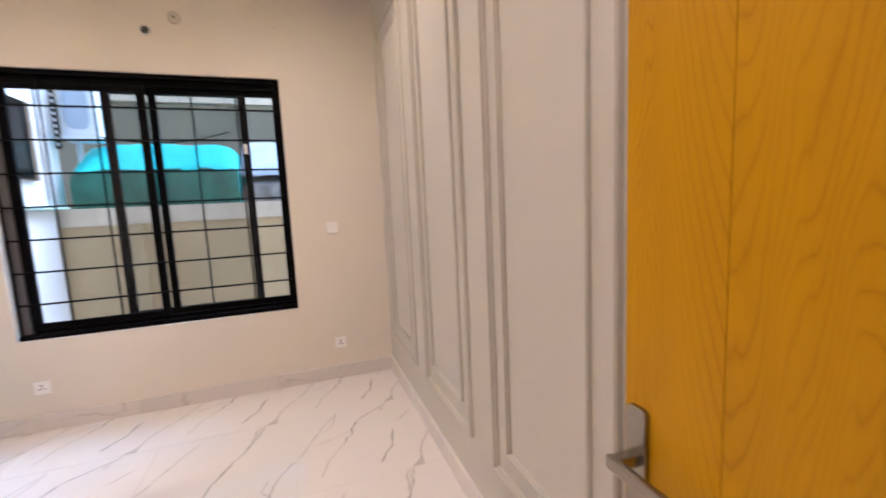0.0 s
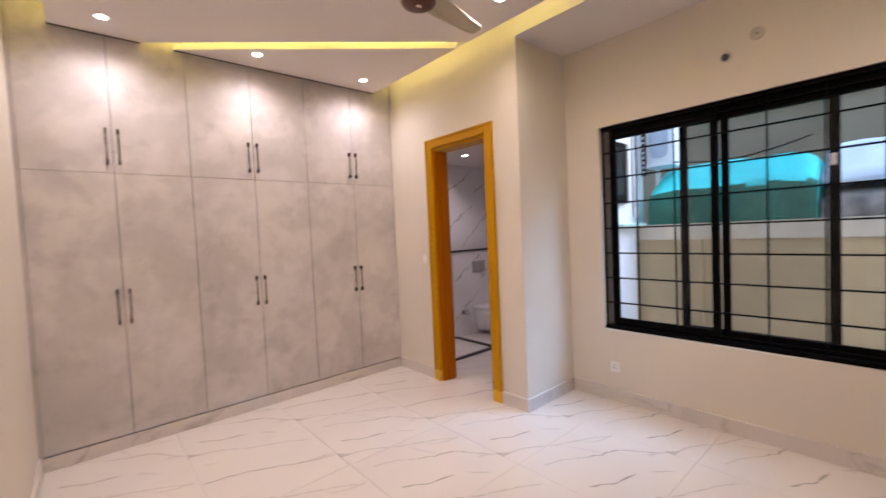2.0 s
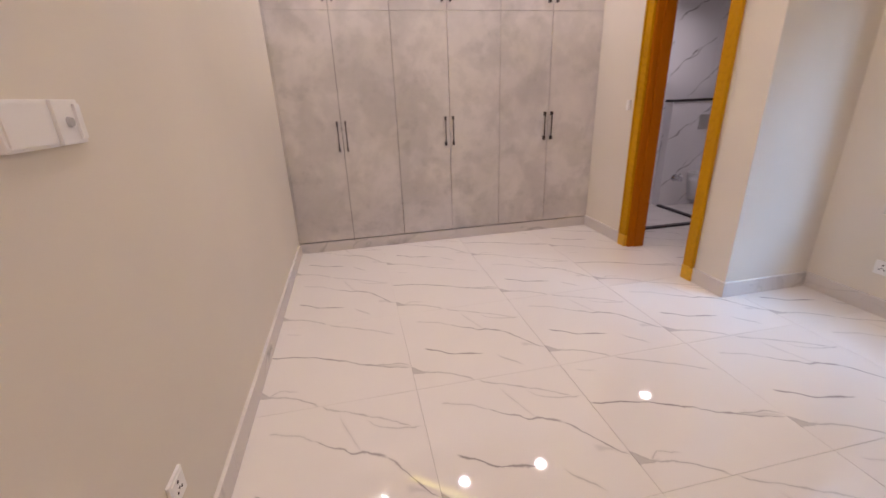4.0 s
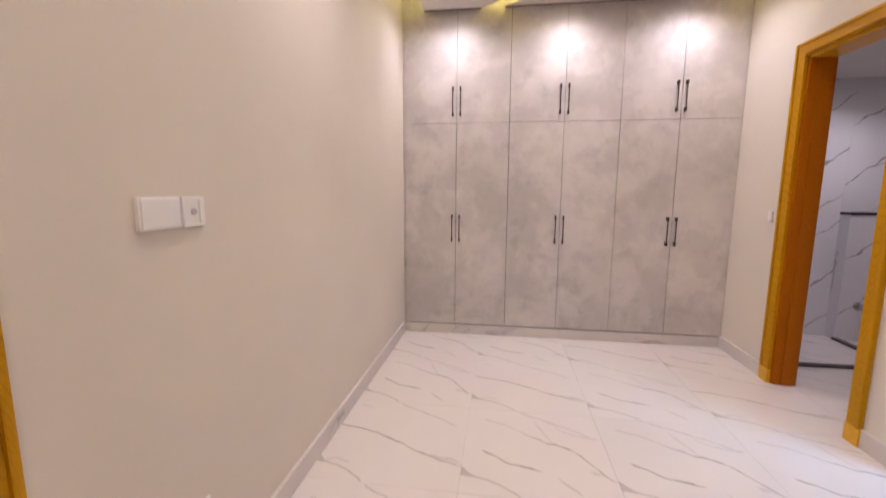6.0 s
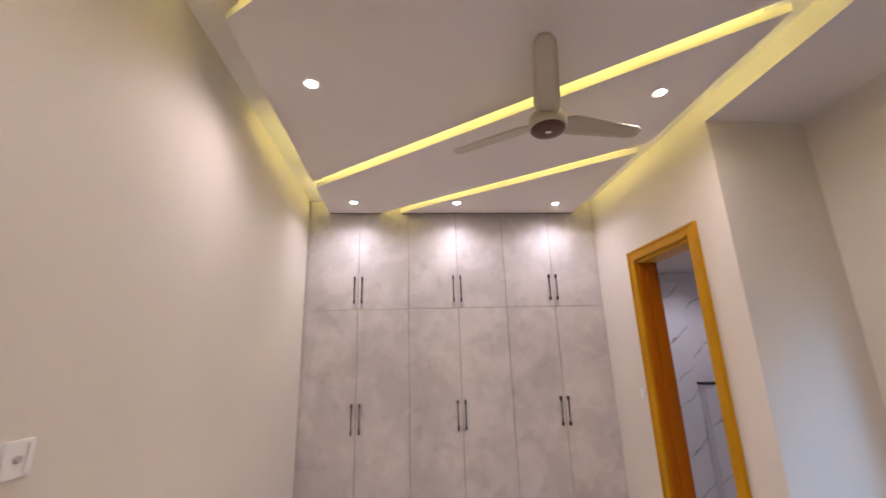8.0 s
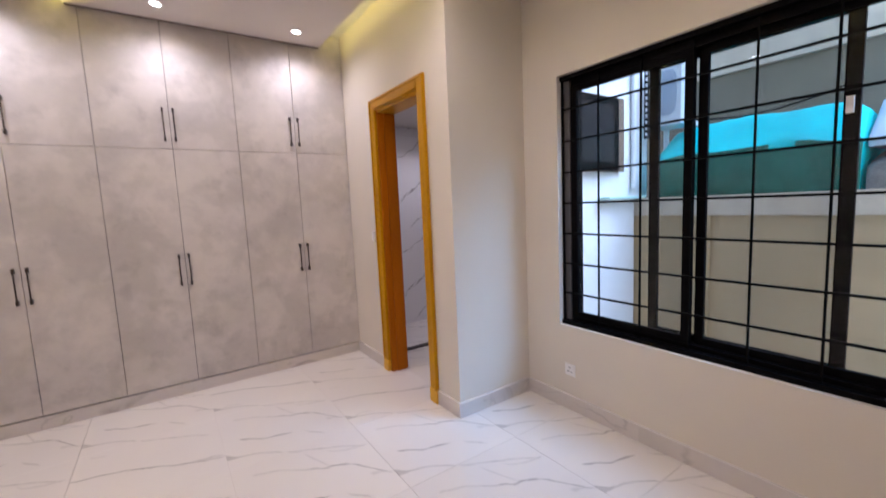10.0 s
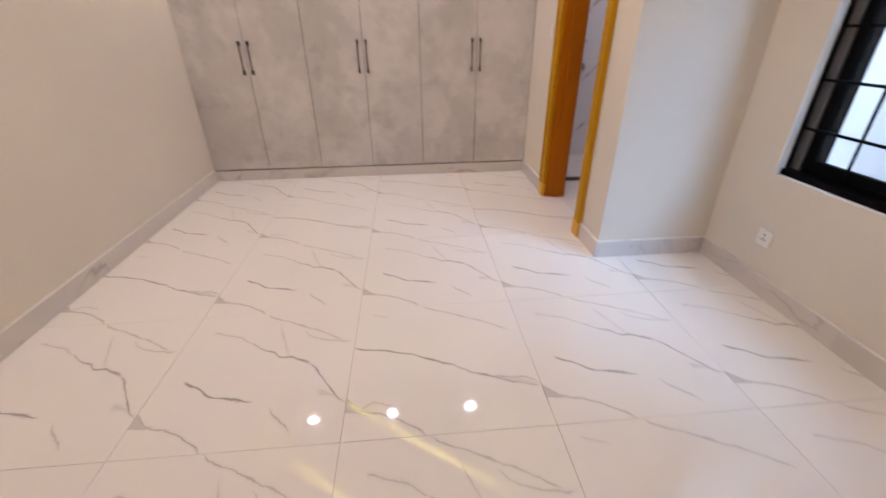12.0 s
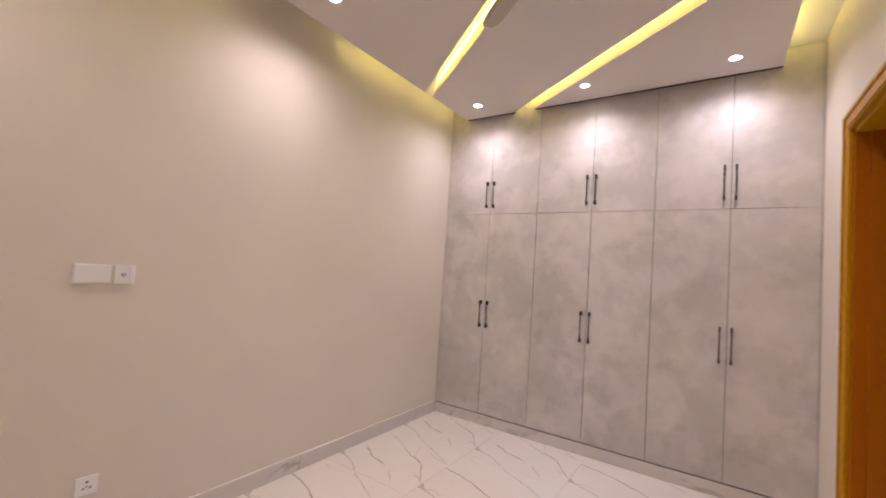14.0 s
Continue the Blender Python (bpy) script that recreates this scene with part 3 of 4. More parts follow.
# boards added above the panels to keep the strips' light in the slots
ups = []
IN = 0.07
for k in range(3):
    xa, xb = SX0, SX1
    if k == 2:
        xa = x_at(SY1, 2, 0)
    led(xa + 0.04, slot_y(xa + 0.04, k)[0] - 0.035, xb - 0.04, slot_y(xb - 0.04, k)[0] - 0.035, M_LED2)
    ups.append((xa, slot_y(xa, k)[0] - IN, xb - 0.07, slot_y(xb - 0.07, k)[0] - IN))
    led(xa + 0.10, slot_y(xa + 0.10, k)[1] + 0.001, xb - 0.10, slot_y(xb - 0.10, k)[1] + 0.001, M_LED2, Z_PANEL + 0.112, 0.004)
    xa2 = SX0 if k < 2 else x_at(SY1, 2, 1)
    ups.append((xa2 + 0.07, slot_y(xa2 + 0.07, k)[1] + 0.012, xb - 0.07, slot_y(xb - 0.07, k)[1] + 0.012))
led(SX0 + 0.035, 3.00, SX0 + 0.035, 3.72, M_LED)
led(SX0 + 0.035, 3.94, SX0 + 0.035, 4.50, M_LED)
led(SX0 + 0.035, 0.1, SX0 + 0.035, 1.95, M_LED)
led(SX1 - 0.035, 0.45, SX1 - 0.035, 1.70, M_LED)
led(SX1 - 0.035, 1.98, SX1 - 0.035, 2.92, M_LED)
led(SX1 - 0.035, 3.28, SX1 - 0.035, 4.48, M_LED)
ups += [(SX0 + IN, 0.0, SX0 + IN, 2.0), (SX0 + IN, 2.2, SX0 + IN, 3.68), (SX0 + IN, 3.9, SX0 + IN, SY1), (SX1 - IN, 0.0, SX1 - IN, 0.3), (SX1 - IN, 0.5, SX1 - IN, 1.72), (SX1 - IN, 1.98, SX1 - IN, 2.95), (SX1 - IN, 3.25, SX1 - IN, SY1)]
ubm = bmesh.new()
for u in ups:
    t = upstand(*u)
    tmp = bpy.data.meshes.new("tmp")
    t.to_mesh(tmp)
    t.free()
    ubm.from_mesh(tmp)
    bpy.data.meshes.remove(tmp)
structure("ceiling_upstands", ubm, M_SLAB, "white boards closing the ceiling slots", "ceiling")


# shade of the gap over the wardrobe, put in as a dark strip
structure("wardrobe_head_shade", many([(SX0, x_at(SY1, 2, 0) - 0.01, SY1 + 0.001, YF - 0.006, Z_PANEL + 0.004, Z_PANEL + 0.022), (x_at(SY1, 2, 1) + 0.01, SX1, SY1 + 0.001, YF - 0.006, Z_PANEL + 0.004, Z_PANEL + 0.022)]), M_GAP_SHADE, "dark brown strip painted in for the shaded gap over the wardrobe", "trim")


# skirting
def skirting(x0, x1, y0, y1, h=0.105, material=None, label="grey marble skirting tiles along the wall"):
    """A run of skirting tiles with hairline joints."""
    run = thing("baseboard", (0, 0, 0), label, "skirting", kind="structure")
    along_x = x1 - x0 > y1 - y0
    a, b = (x0, x1) if along_x else (y0, y1)
    n = max(1, round((b - a) / TS))
    for k in range(n):
        p, q = a + (b - a) * k / n + 0.0008, a + (b - a) * (k + 1) / n - 0.0008
        bm = boxed(p, q, y0, y1, 0, h, 0.002) if along_x else boxed(x0, x1, p, q, 0, h, 0.002)
        part("skirting_tile", bm, material or M_SKIRT, run)
    # thin strip in a paler colour along the top of the run
    e = 0.004
    cap = boxed(a, b, y0, y1, h + 0.0003, h + e, 0.001) if along_x else boxed(x0, x1, a, b, h + 0.0003, h + e, 0.001)
    part("top_edge", cap, M_WSKIRT, run, "thin paler strip along the top edge")
    return run


TS = 0.785
T = 0.016
skirting(XL, T, 1.212, YF - 0.005)
skirting(XB - T, XB, 3.945, YF - 0.005)
skirting(XB - T, XB, YC - T, 3.043)
skirting(XB, XW - T, YC - T, YC)
skirting(XW - T, XW, YS + T, YC - T)
skirting(0.13, XW, YS, YS + T, 0.105, M_WSKIRT, "white marble skirting tiles along the panelled wall")

# ---- panelled wall mouldings ----
def ring(x0, x1, z0, z1, w, h):
    bm = bmesh.new()
    prof = ((0, 0), (0, h * 0.7), (0.22 * w, h), (0.48 * w, h), (0.56 * w, h * 0.45), (0.78 * w, h * 0.38), (0.84 * w, h * 0.62), (w, h * 0.55), (w, 0))
    corners = ((x0, z0, 1, 1), (x1, z0, -1, 1), (x1, z1, -1, -1), (x0, z1, 1, -1))
    loops = [[bm.verts.new((x + sx * o, YS + d, z + sz * o)) for o, d in prof] for x, z, sx, sz in corners]
    for a in range(4):
        A, B = loops[a], loops[(a + 1) % 4]
        for k in range(len(prof) - 1):
            bm.faces.new((A[k], A[k + 1], B[k + 1], B[k]))
    bmesh.ops.recalc_face_normals(bm, faces=bm.faces)
    return bm


for k in range(4):
    x0 = 0.16 + 0.895 * k
    part("panel_moulding", ring(x0, x0 + 0.665, 0.348, 2.675, 0.024, 0.022), M_GREY, wall_south)
    part("panel_moulding", ring(x0 + 0.105, x0 + 0.56, 0.465, 2.560, 0.018, 0.016), M_GREY, wall_south)

# ---- entrance door ----
CW = 0.09


def casing(x0, x1, ya, yb, top, parent_name, label, face):
    """Door frame: jambs through the wall, casing boards on the room side, blocks at the foot."""
    g = thing(parent_name, (face, (ya + yb) / 2, 0), label, "door frame", kind="structure")
    g.location = (0, 0, 0)
    s = -1 if face == x0 else 1
    fa, fb = sorted((face, face + s * 0.022))
    for y in (ya, yb):
        o = -1 if y == ya else 1
        y0, y1 = sorted((y, y - o * 0.03))
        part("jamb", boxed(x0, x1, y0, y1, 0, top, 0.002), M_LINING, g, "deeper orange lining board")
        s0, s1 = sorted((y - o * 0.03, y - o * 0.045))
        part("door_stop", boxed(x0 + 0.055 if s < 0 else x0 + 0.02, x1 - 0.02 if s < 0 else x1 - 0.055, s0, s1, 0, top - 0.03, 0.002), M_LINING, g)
        c0, c1 = sorted((y - o * 0.004, y + o * (CW - 0.004)))
        bm = boxed(fa, fb, c0, c1, 0.105, top + CW, 0.004)
        part("casing", bm, M_WOOD, g)
        d0, d1 = sorted((y + o * (CW - 0.024), y + o * (CW - 0.003)))
        e0, e1 = sorted((face + s * 0.020, face + s * 0.031))
        part("casing_bead", boxed(e0, e1, d0, d1, 0.105, top + CW - 0.003, 0.004), M_WOOD, g)
        b0, b1 = sorted((y - o * 0.006, y + o * (CW + 0.002)))
        part("plinth_block", boxed(min(fa, fb) - (0.006 if s < 0 else 0), max(fa, fb) + (0.006 if s > 0 else 0), b0, b1, 0, 0.105, 0.003), M_BLOCK, g, "lighter yellow foot block")
    part("head_jamb", boxed(x0, x1, ya + 0.03, yb - 0.03, top - 0.03, top, 0.002), M_WOOD_H, g)
    part("head_casing", boxed(fa - 0.0015 * (s < 0), fb + 0.0015 * (s > 0), ya + 0.004, yb - 0.004, top - 0.004, top + CW, 0.004), M_WOOD_H, g)
    e0, e1 = sorted((face + s * 0.020, face + s * 0.0305))
    part("casing_bead", boxed(e0, e1, ya - CW + 0.03, yb + CW - 0.03, top + CW - 0.024, top + CW - 0.003, 0.004), M_WOOD_H, g)
    part("casing_bead", boxed(e0, e1 - 0.004 * (s > 0) , ya + 0.006, yb - 0.006, top + 0.004, top + 0.016, 0.003), M_WOOD_H, g)
    return g


casing(XB, XB + 0.165, BD[0], BD[1], BD[2], "door_frame_bath", "orange ash wood frame round the bathroom doorway", XB)
casing(-0.225, 0.0, ED[0] + 0.0, ED[1], ED[2], "door_frame_entrance", "orange ash wood frame round the entrance doorway", 0.0)

LY = 0.14
leaf = thing("door_leaf", (0, 0, 0), "open orange ash wood entrance door against the panelled wall", "door")
part("core", boxed(0.03, 0.897, LY - 0.043, LY - 0.006, 0.01, 2.33, 0.002), M_WOOD, leaf)
part("board", boxed(0.7229, 0.899, LY - 0.008, LY, 0.008, 2.335, 0.002), M_WOOD, leaf)
part("board", boxed(0.3779, 0.7221, LY - 0.008, LY, 0.008, 2.335, 0.002), M_WOOD, leaf)
part("board", boxed(0.028, 0.3771, LY - 0.008, LY, 0.008, 2.335, 0.002), M_WOOD, leaf)


def rounded_plate(x0, x1, z0, z1, y0, y1, r):
    """Upright plate with rounded corners and a softened front edge."""
    bm = bmesh.new()
    loops = []
    for y, inset in ((y0, 0.0), (y1 - 0.002, 0.0), (y1, 0.002)):
        loop = []
        for cx, cz, a0 in ((x1 - r, z1 - r, 0), (x0 + r, z1 - r, 90), (x0 + r, z0 + r, 180), (x1 - r, z0 + r, 270)):
            for k in range(6):
                a = radians(a0 + 18 * k)
                loop.append(bm.verts.new((cx + (r - inset) * math.cos(a), y, cz + (r - inset) * math.sin(a))))
        loops.append(loop)
    n = len(loops[0])
    for A, B in zip(loops, loops[1:]):
        for k in range(n):
            bm.faces.new((A[k], A[(k + 1) % n], B[(k + 1) % n], B[k]))
    bm.faces.new(loops[0])
    bm.faces.new(loops[-1])
    bmesh.ops.recalc_face_normals(bm, faces=bm.faces)
    return bm


lock = part("handle_plate", rounded_plate(0.845, 0.889, 0.80, 1.048, LY, LY + 0.010, 0.012), M_STEEL, leaf, "satin steel handle plate")
hb = boxed(0.856, 0.878, LY + 0.008, LY + 0.058, 0.945, 0.967, 0.004)
add_box(hb, 0.735, 0.880, LY + 0.048, LY + 0.062, 0.944, 0.968, 0.005)
part("lever", hb, M_STEEL, lock, "satin steel lever")
part("keyhole", cyl((0.866, LY + 0.005, 0.865), (0.866, LY + 0.014, 0.865), 0.009), M_PIN, lock)

# ---- wardrobe ----
XS = (0.018, 0.520, 1.017, 1.512, 2.003, 2.505, 3.005)
ZP, ZM = 0.100, 2.072


def handle(x, z0, z1, parent):
    bm = bmesh.new()
    y = YF - 0.030
    add_cyl(bm, (x, y, z0 + 0.012), (x, y, z1 - 0.012), 0.0048, seg=12)
    for z in (z0 + 0.016, z1 - 0.016):
        add_box(bm, x - 0.0075, x + 0.0075, y - 0.008, YF, z - 0.018, z + 0.018, 0.004)
    part("handle", bm, M_BRONZE, parent, "dark bronze bar handle")


for u in range(3):
    a, c, b = XS[2 * u], XS[2 * u + 1], XS[2 * u + 2]
    w = thing("wardrobe_unit", ((a + b) / 2, YF, 0), "tall built-in wardrobe unit in grey cement-look laminate", "wardrobe", "built-in wardrobe units")
    w.location = (0, 0, 0)
    part("carcass", boxed(a + 0.001, b - 0.001, YF + 0.022, 5.19, ZP, 3.213), M_DARK, w, "dark carcass edge")
    for i, (p, q) in enumerate(((a, c), (c, b))):
        for zz, (z0, z1) in enumerate(((ZP + 0.005, ZM), (ZM, 3.212))):
            d = part("door", boxed(p + 0.002, q - 0.002, YF, YF + 0.02, z0 + 0.0015, z1 - 0.0015, 0.0012), M_LAM, w)
            hx = c - 0.036 if i == 0 else c + 0.036
            if zz == 0:
                handle(hx - (0.008 if u else 0), 0.945, 1.205, d)
            else:
                handle(hx - (0.008 if u else 0), 2.135, 2.395, d)
structure("wardrobe_filler", many([(0, 0.016, YF + 0.004, YF + 0.03, ZP, 3.213), (3.006, XB, YF + 0.004, YF + 0.03, ZP, 3.213)]), M_LAM, "narrow grey laminate filler strip at the wardrobe's edge", "trim")
structure("wardrobe_plinth", boxed(0, XB, YF - 0.004, YF + 0.02, 0, ZP - 0.004, 0.002), M_SKIRT, "grey marble plinth under the wardrobe", "plinth")

# ---- window ----
Y0, YR, Z0, Z1 = WIN
Y1 = 2.425                             # the sliding part ends short of the plaster reveal
FX = XW + 0.028
win = thing("window_1", (0, 0, 0), "black aluminium sliding window with a fly screen", "window", kind="structure")
fr = many([(FX, XW + 0.19, Y0, Y0 + 0.022, Z0, Z1), (XW + 0.104, XW + 0.19, Y1 - 0.034, YR, Z0, Z1),
           (FX, XW + 0.103, Y0 + 0.022, YR, Z0, Z0 + 0.03), (XW + 0.103, XW + 0.19, Y0 + 0.022, Y1 - 0.034, Z0, Z0 + 0.03), (FX, XW + 0.103, Y0 + 0.022, YR, Z1 - 0.03, Z1), (XW + 0.103, XW + 0.19, Y0 + 0.022, Y1 - 0.034, Z1 - 0.03, Z1),
           (XW + 0.070, XW + 0.187, Y0 + 0.022, Y0 + 0.040, Z0 + 0.03, Z1 - 0.03), (XW + 0.070, XW + 0.187, Y0 + 0.040, Y1 - 0.035, Z0 + 0.03, Z0 + 0.055), (XW + 0.070, XW + 0.187, Y0 + 0.040, Y1 - 0.035, Z1 - 0.075, Z1 - 0.03)], 0.002)
part("window_frame", fr, M_BLACK, win)
part("side_channel", many([(XW + 0.066, XW + 0.103, 2.402, YR, Z0 + 0.031, Z1 - 0.031)], 0.002), mat("grey_channel", (0.10, 0.098, 0.10), 0.4, var=0.1, scale=10), win, "grey aluminium side channel")


def sash(x, ya, yb, w, name, pane, mat_pane):
    za, zb = Z0 + 0.05, Z1 - 0.068
    bm = many([(x, x + 0.025, ya, ya + w, za, zb), (x, x + 0.025, yb - w, yb, za, zb), (x, x + 0.025, ya + w, yb - w, za, za + 0.045), (x, x + 0.025, ya + w, yb - w, zb - 0.045, zb)], 0.002)
    s = part(name, bm, M_BLACK, win)
    p = part(pane, boxed(x + 0.010, x + 0.014, ya + w, yb - w, za + 0.045, zb - 0.045), mat_pane, s)
    p.visible_shadow = False
    return s


SXW = XW + 0.075
sash(SXW, 1.598, 2.402, 0.050, "sash", "pane", M_GLASS)
sash(SXW + 0.028, 0.735, 1.588, 0.046, "sash", "pane", M_GLASS)
sash(SXW + 0.056, 0.968, 1.872, 0.054, "screen_sash", "fly_screen", M_SCREEN)
part("sash_latch", boxed(SXW + 0.030, SXW + 0.055, 0.985, 1.010, 1.83, 1.90, 0.003), M_PLATE, win, "small white latch")

gr = thing("window_grille", (0, 0, 0), "black iron safety grille in the window reveal", "window grille")
GX = XW + 0.05
for k in range(7):
    z = 0.848 + 0.2145 * k
    part("bar", boxed(GX - 0.006, GX + 0.006, Y0 + 0.021, YR - 0.012, z - 0.006, z + 0.006, 0.001), M_IRON, gr)
part("edge_bar", boxed(GX - 0.007, GX + 0.007, YR - 0.012, YR - 0.001, Z0 + 0.029, Z1 - 0.029, 0.001), M_IRON, gr)
for k in range(5):
    y = 2.172 - 0.286 * k
    part("upright", boxed(GX + 0.007, GX + 0.017, y - 0.005, y + 0.005, Z0 + 0.029, Z1 - 0.029, 0.001), M_IRON, gr)

# ---- wall plates ----
def plate_thing(name, label, category, axis, pos, w, h, d=0.010, kind="switch", split=1):
    """A plate on a wall: axis 'x+' faces +x, 'x-' faces -x."""
    s = 1 if axis == "x+" else -1
    x, y, z = pos
    t = thing(name, (x, y, z), label, category, "white wall plates")

    def bx(a, b, y0, y1, z0, z1, bev):
        xa, xb = sorted((s * a, s * b))
        return boxed(xa, xb, y0, y1, z0, z1, bev)
    part("plate", bx(0, d, -w / 2, w / 2, -h / 2, h / 2, 0.003), M_PLATE, t)
    if kind == "switch":
        n = split
        for k in range(n):
            ya = -w / 2 + 0.006 + k * (w - 0.012) / n
            part("rocker", bx(d - 0.001, d + 0.004, ya + 0.001, ya + (w - 0.012) / n - 0.001, -h / 2 + 0.006, h / 2 - 0.006, 0.0015), M_PLATE, t)
    elif kind == "socket":
        part("insert", bx(d - 0.001, d + 0.002, -w * 0.36, w * 0.36, -h * 0.36, h * 0.36, 0.002), M_PLATE, t)
        for yy, zz, r in ((0, 0.018, 0.0055), (-0.013, -0.010, 0.0045), (0.013, -0.010, 0.0045), (0.0, -0.002, 0.004)):
            part("pin_hole", cyl((s * (d + 0.0005), yy, zz), (s * (d + 0.003), yy, zz), r, seg=12), M_PIN, t)
    elif kind == "dimmer":
        part("knob", cyl((s * d, -0.005, 0), (s * (d + 0.007), -0.005, 0), 0.011, 0.009), mat("dimmer_grey", (0.50, 0.48, 0.47), 0.45), t, "grey round knob")
        part("rocker", bx(d - 0.001, d + 0.006, w * 0.22, w * 0.44, -h * 0.4, h * 0.4, 0.002), M_PLATE, t)
    return t


plate_thing("switch_plate", "wide white switch plate on the cream wall", "light switch", "x+", (0, 1.614, 1.360), 0.144, 0.092, 0.013, "switch", 1)
plate_thing("dimmer_plate", "white fan dimmer plate beside the wide switch", "dimmer", "x+", (0, 1.742, 1.360), 0.086, 0.092, 0.013, "dimmer")
plate_thing("socket_plate", "white wall socket low on the cream wall", "socket", "x+", (0, 1.678, 0.362), 0.086, 0.086, 0.010, "socket")
plate_thing("switch_plate", "small white switch beside the bathroom doorway", "light switch", "x-", (XB, 4.050, 1.253), 0.045, 0.085, 0.012, "switch", 1)
plate_thing("switch_plate", "square white switch plate beside the window", "light switch", "x-", (XW, 0.420, 1.236), 0.088, 0.088, 0.012, "switch", 1)
plate_thing("socket_plate", "white wall socket under the window", "socket", "x-", (XW, 0.421, 0.298), 0.086, 0.086, 0.010, "socket")
plate_thing("socket_plate", "white wall socket under the window", "socket", "x-", (XW, 2.363, 0.297), 0.086, 0.086, 0.010, "socket")

ds = thing("door_stopper", (0, 1.528, 0.278), "wall-mounted steel door stopper with yellow rubber tip", "door stop")
part("base", lathe([(0.030, 0.0), (0.030, 0.004), (0.022, 0.010), (0.012, 0.014)], (0, 0, 0), 28), M_STEEL, ds, smooth=True).rotation_euler = (0, radians(90), 0)
part("stem", cyl((0.012, 0, 0), (0.048, 0, -0.004), 0.009, 0.010), M_STEEL, ds)
part("rubber_tip", lathe([(0.010, 0.0), (0.019, 0.003), (0.020, 0.014), (0.016, 0.024), (0.008, 0.027)], (0, 0, 0.046), 24), M_YEL, ds, "yellow rubber tip", True).rotation_euler = (0, radians(96), 0)

hole = thing("pipe_hole", (XW, 1.519, 2.631), "open round conduit hole high on the wall", "wall hole")
part("collar", cyl((-0.004, 0, 0), (0.01, 0, 0), 0.036), M_SKIRT, hole)
part("hole", cyl((-0.006, 0.004, 0), (0.0, 0.004, 0), 0.024), M_PIN, hole)
cover = thing("conduit_cover", (XW, 1.346, 2.726), "round grey-white blank cover high on the wall", "wall cover")
part("disc", cyl((-0.008, 0, 0), (0.0, 0, 0), 0.040, 0.042, 28), mat("cover_grey", (0.55, 0.50, 0.45), 0.5), cover)
part("screw", cyl((-0.010, 0, 0.0), (-0.008, 0, 0.0), 0.007), M_STEEL, cover)
tagged(part("wall_plug", cyl((XW - 0.004, 0.72, 2.717), (XW + 0.002, 0.72, 2.717), 0.009, seg=12), M_SKIRT), "small screw plug high on the cream wall", "wall plug")


# ---- downlights ----
def downlight(x, y, z, watts, r=0.033, tint=(1.0, 0.865, 0.89), cone=162):
    t = thing("downlight", (x, y, z), "small round white recessed downlight, lit", "downlight", "recessed ceiling downlights")
    part("trim", lathe([(r, -0.001), (r + 0.014, -0.001), (r + 0.015, -0.004), (r + 0.006, -0.006), (r, -0.003)], (0, 0, 0)), M_RING, t, smooth=True)
    part("lens", cyl((0, 0, -0.0035), (0, 0, 0.003), r, seg=28), M_LAMP, t, "glowing white lens")
    la = new("lamp", bpy.data.lights.new("lamp", "SPOT"))
    la.parent = t
    la.location = (0, 0, -0.012)
    la.data.energy, la.data.color = watts, tint
    la.data.spot_size, la.data.spot_blend, la.data.shadow_soft_size = radians(cone), 1.0, 0.05
    return t


# the pair at y 0.72 is unseen, added to brighten the south end
for x, y in ((0.498, 4.240), (1.496, 4.248), (2.500, 4.266), (0.495, 2.485), (2.512, 2.488), (0.495, 0.72), (2.512, 0.72)):
    # the three over the wardrobe burn a little cooler
    downlight(x, y, Z_PANEL, DOWN_W * (0.84 if y > 4 else 1.0), tint=(0.95, 0.875, 0.98) if y > 4 else (1.0, 0.865, 0.875), cone=160 if y > 4 else 168)

# ---- ceiling fan ----
FXc, FYc, FZ = 1.806, 2.483, 2.785
fan = thing("ceiling_fan", (FXc, FYc, FZ), "cream three-blade ceiling fan with brown hub cap", "ceiling fan")
part("hub_cap", lathe([(0.0005, 0.0), (0.065, 0.002), (0.090, 0.007), (0.096, 0.014), (0.096, 0.022)], (0, 0, 0)), M_FANB, fan, "dark brown round cap", True)
part("badge", boxed(-0.016, 0.016, -0.010, 0.010, -0.002, 0.003, 0.002), M_PLATE, fan, "small pale badge")
part("motor", lathe([(0.099, 0.022), (0.106, 0.028), (0.108, 0.05), (0.106, 0.085), (0.095, 0.10), (0.060, 0.118), (0.032, 0.125)], (0, 0, 0)), M_FAN, fan, smooth=True)
part("rod", cyl((0, 0, 0.11), (0, 0, Z_PANEL - FZ - 0.04), 0.012), M_FAN, fan)
part("canopy", lathe([(0.018, Z_PANEL - FZ - 0.075), (0.05, Z_PANEL - FZ - 0.05), (0.062, Z_PANEL - FZ - 0.002), (0.062, Z_PANEL - FZ)], (0, 0, 0)), M_FAN, fan, smooth=True)


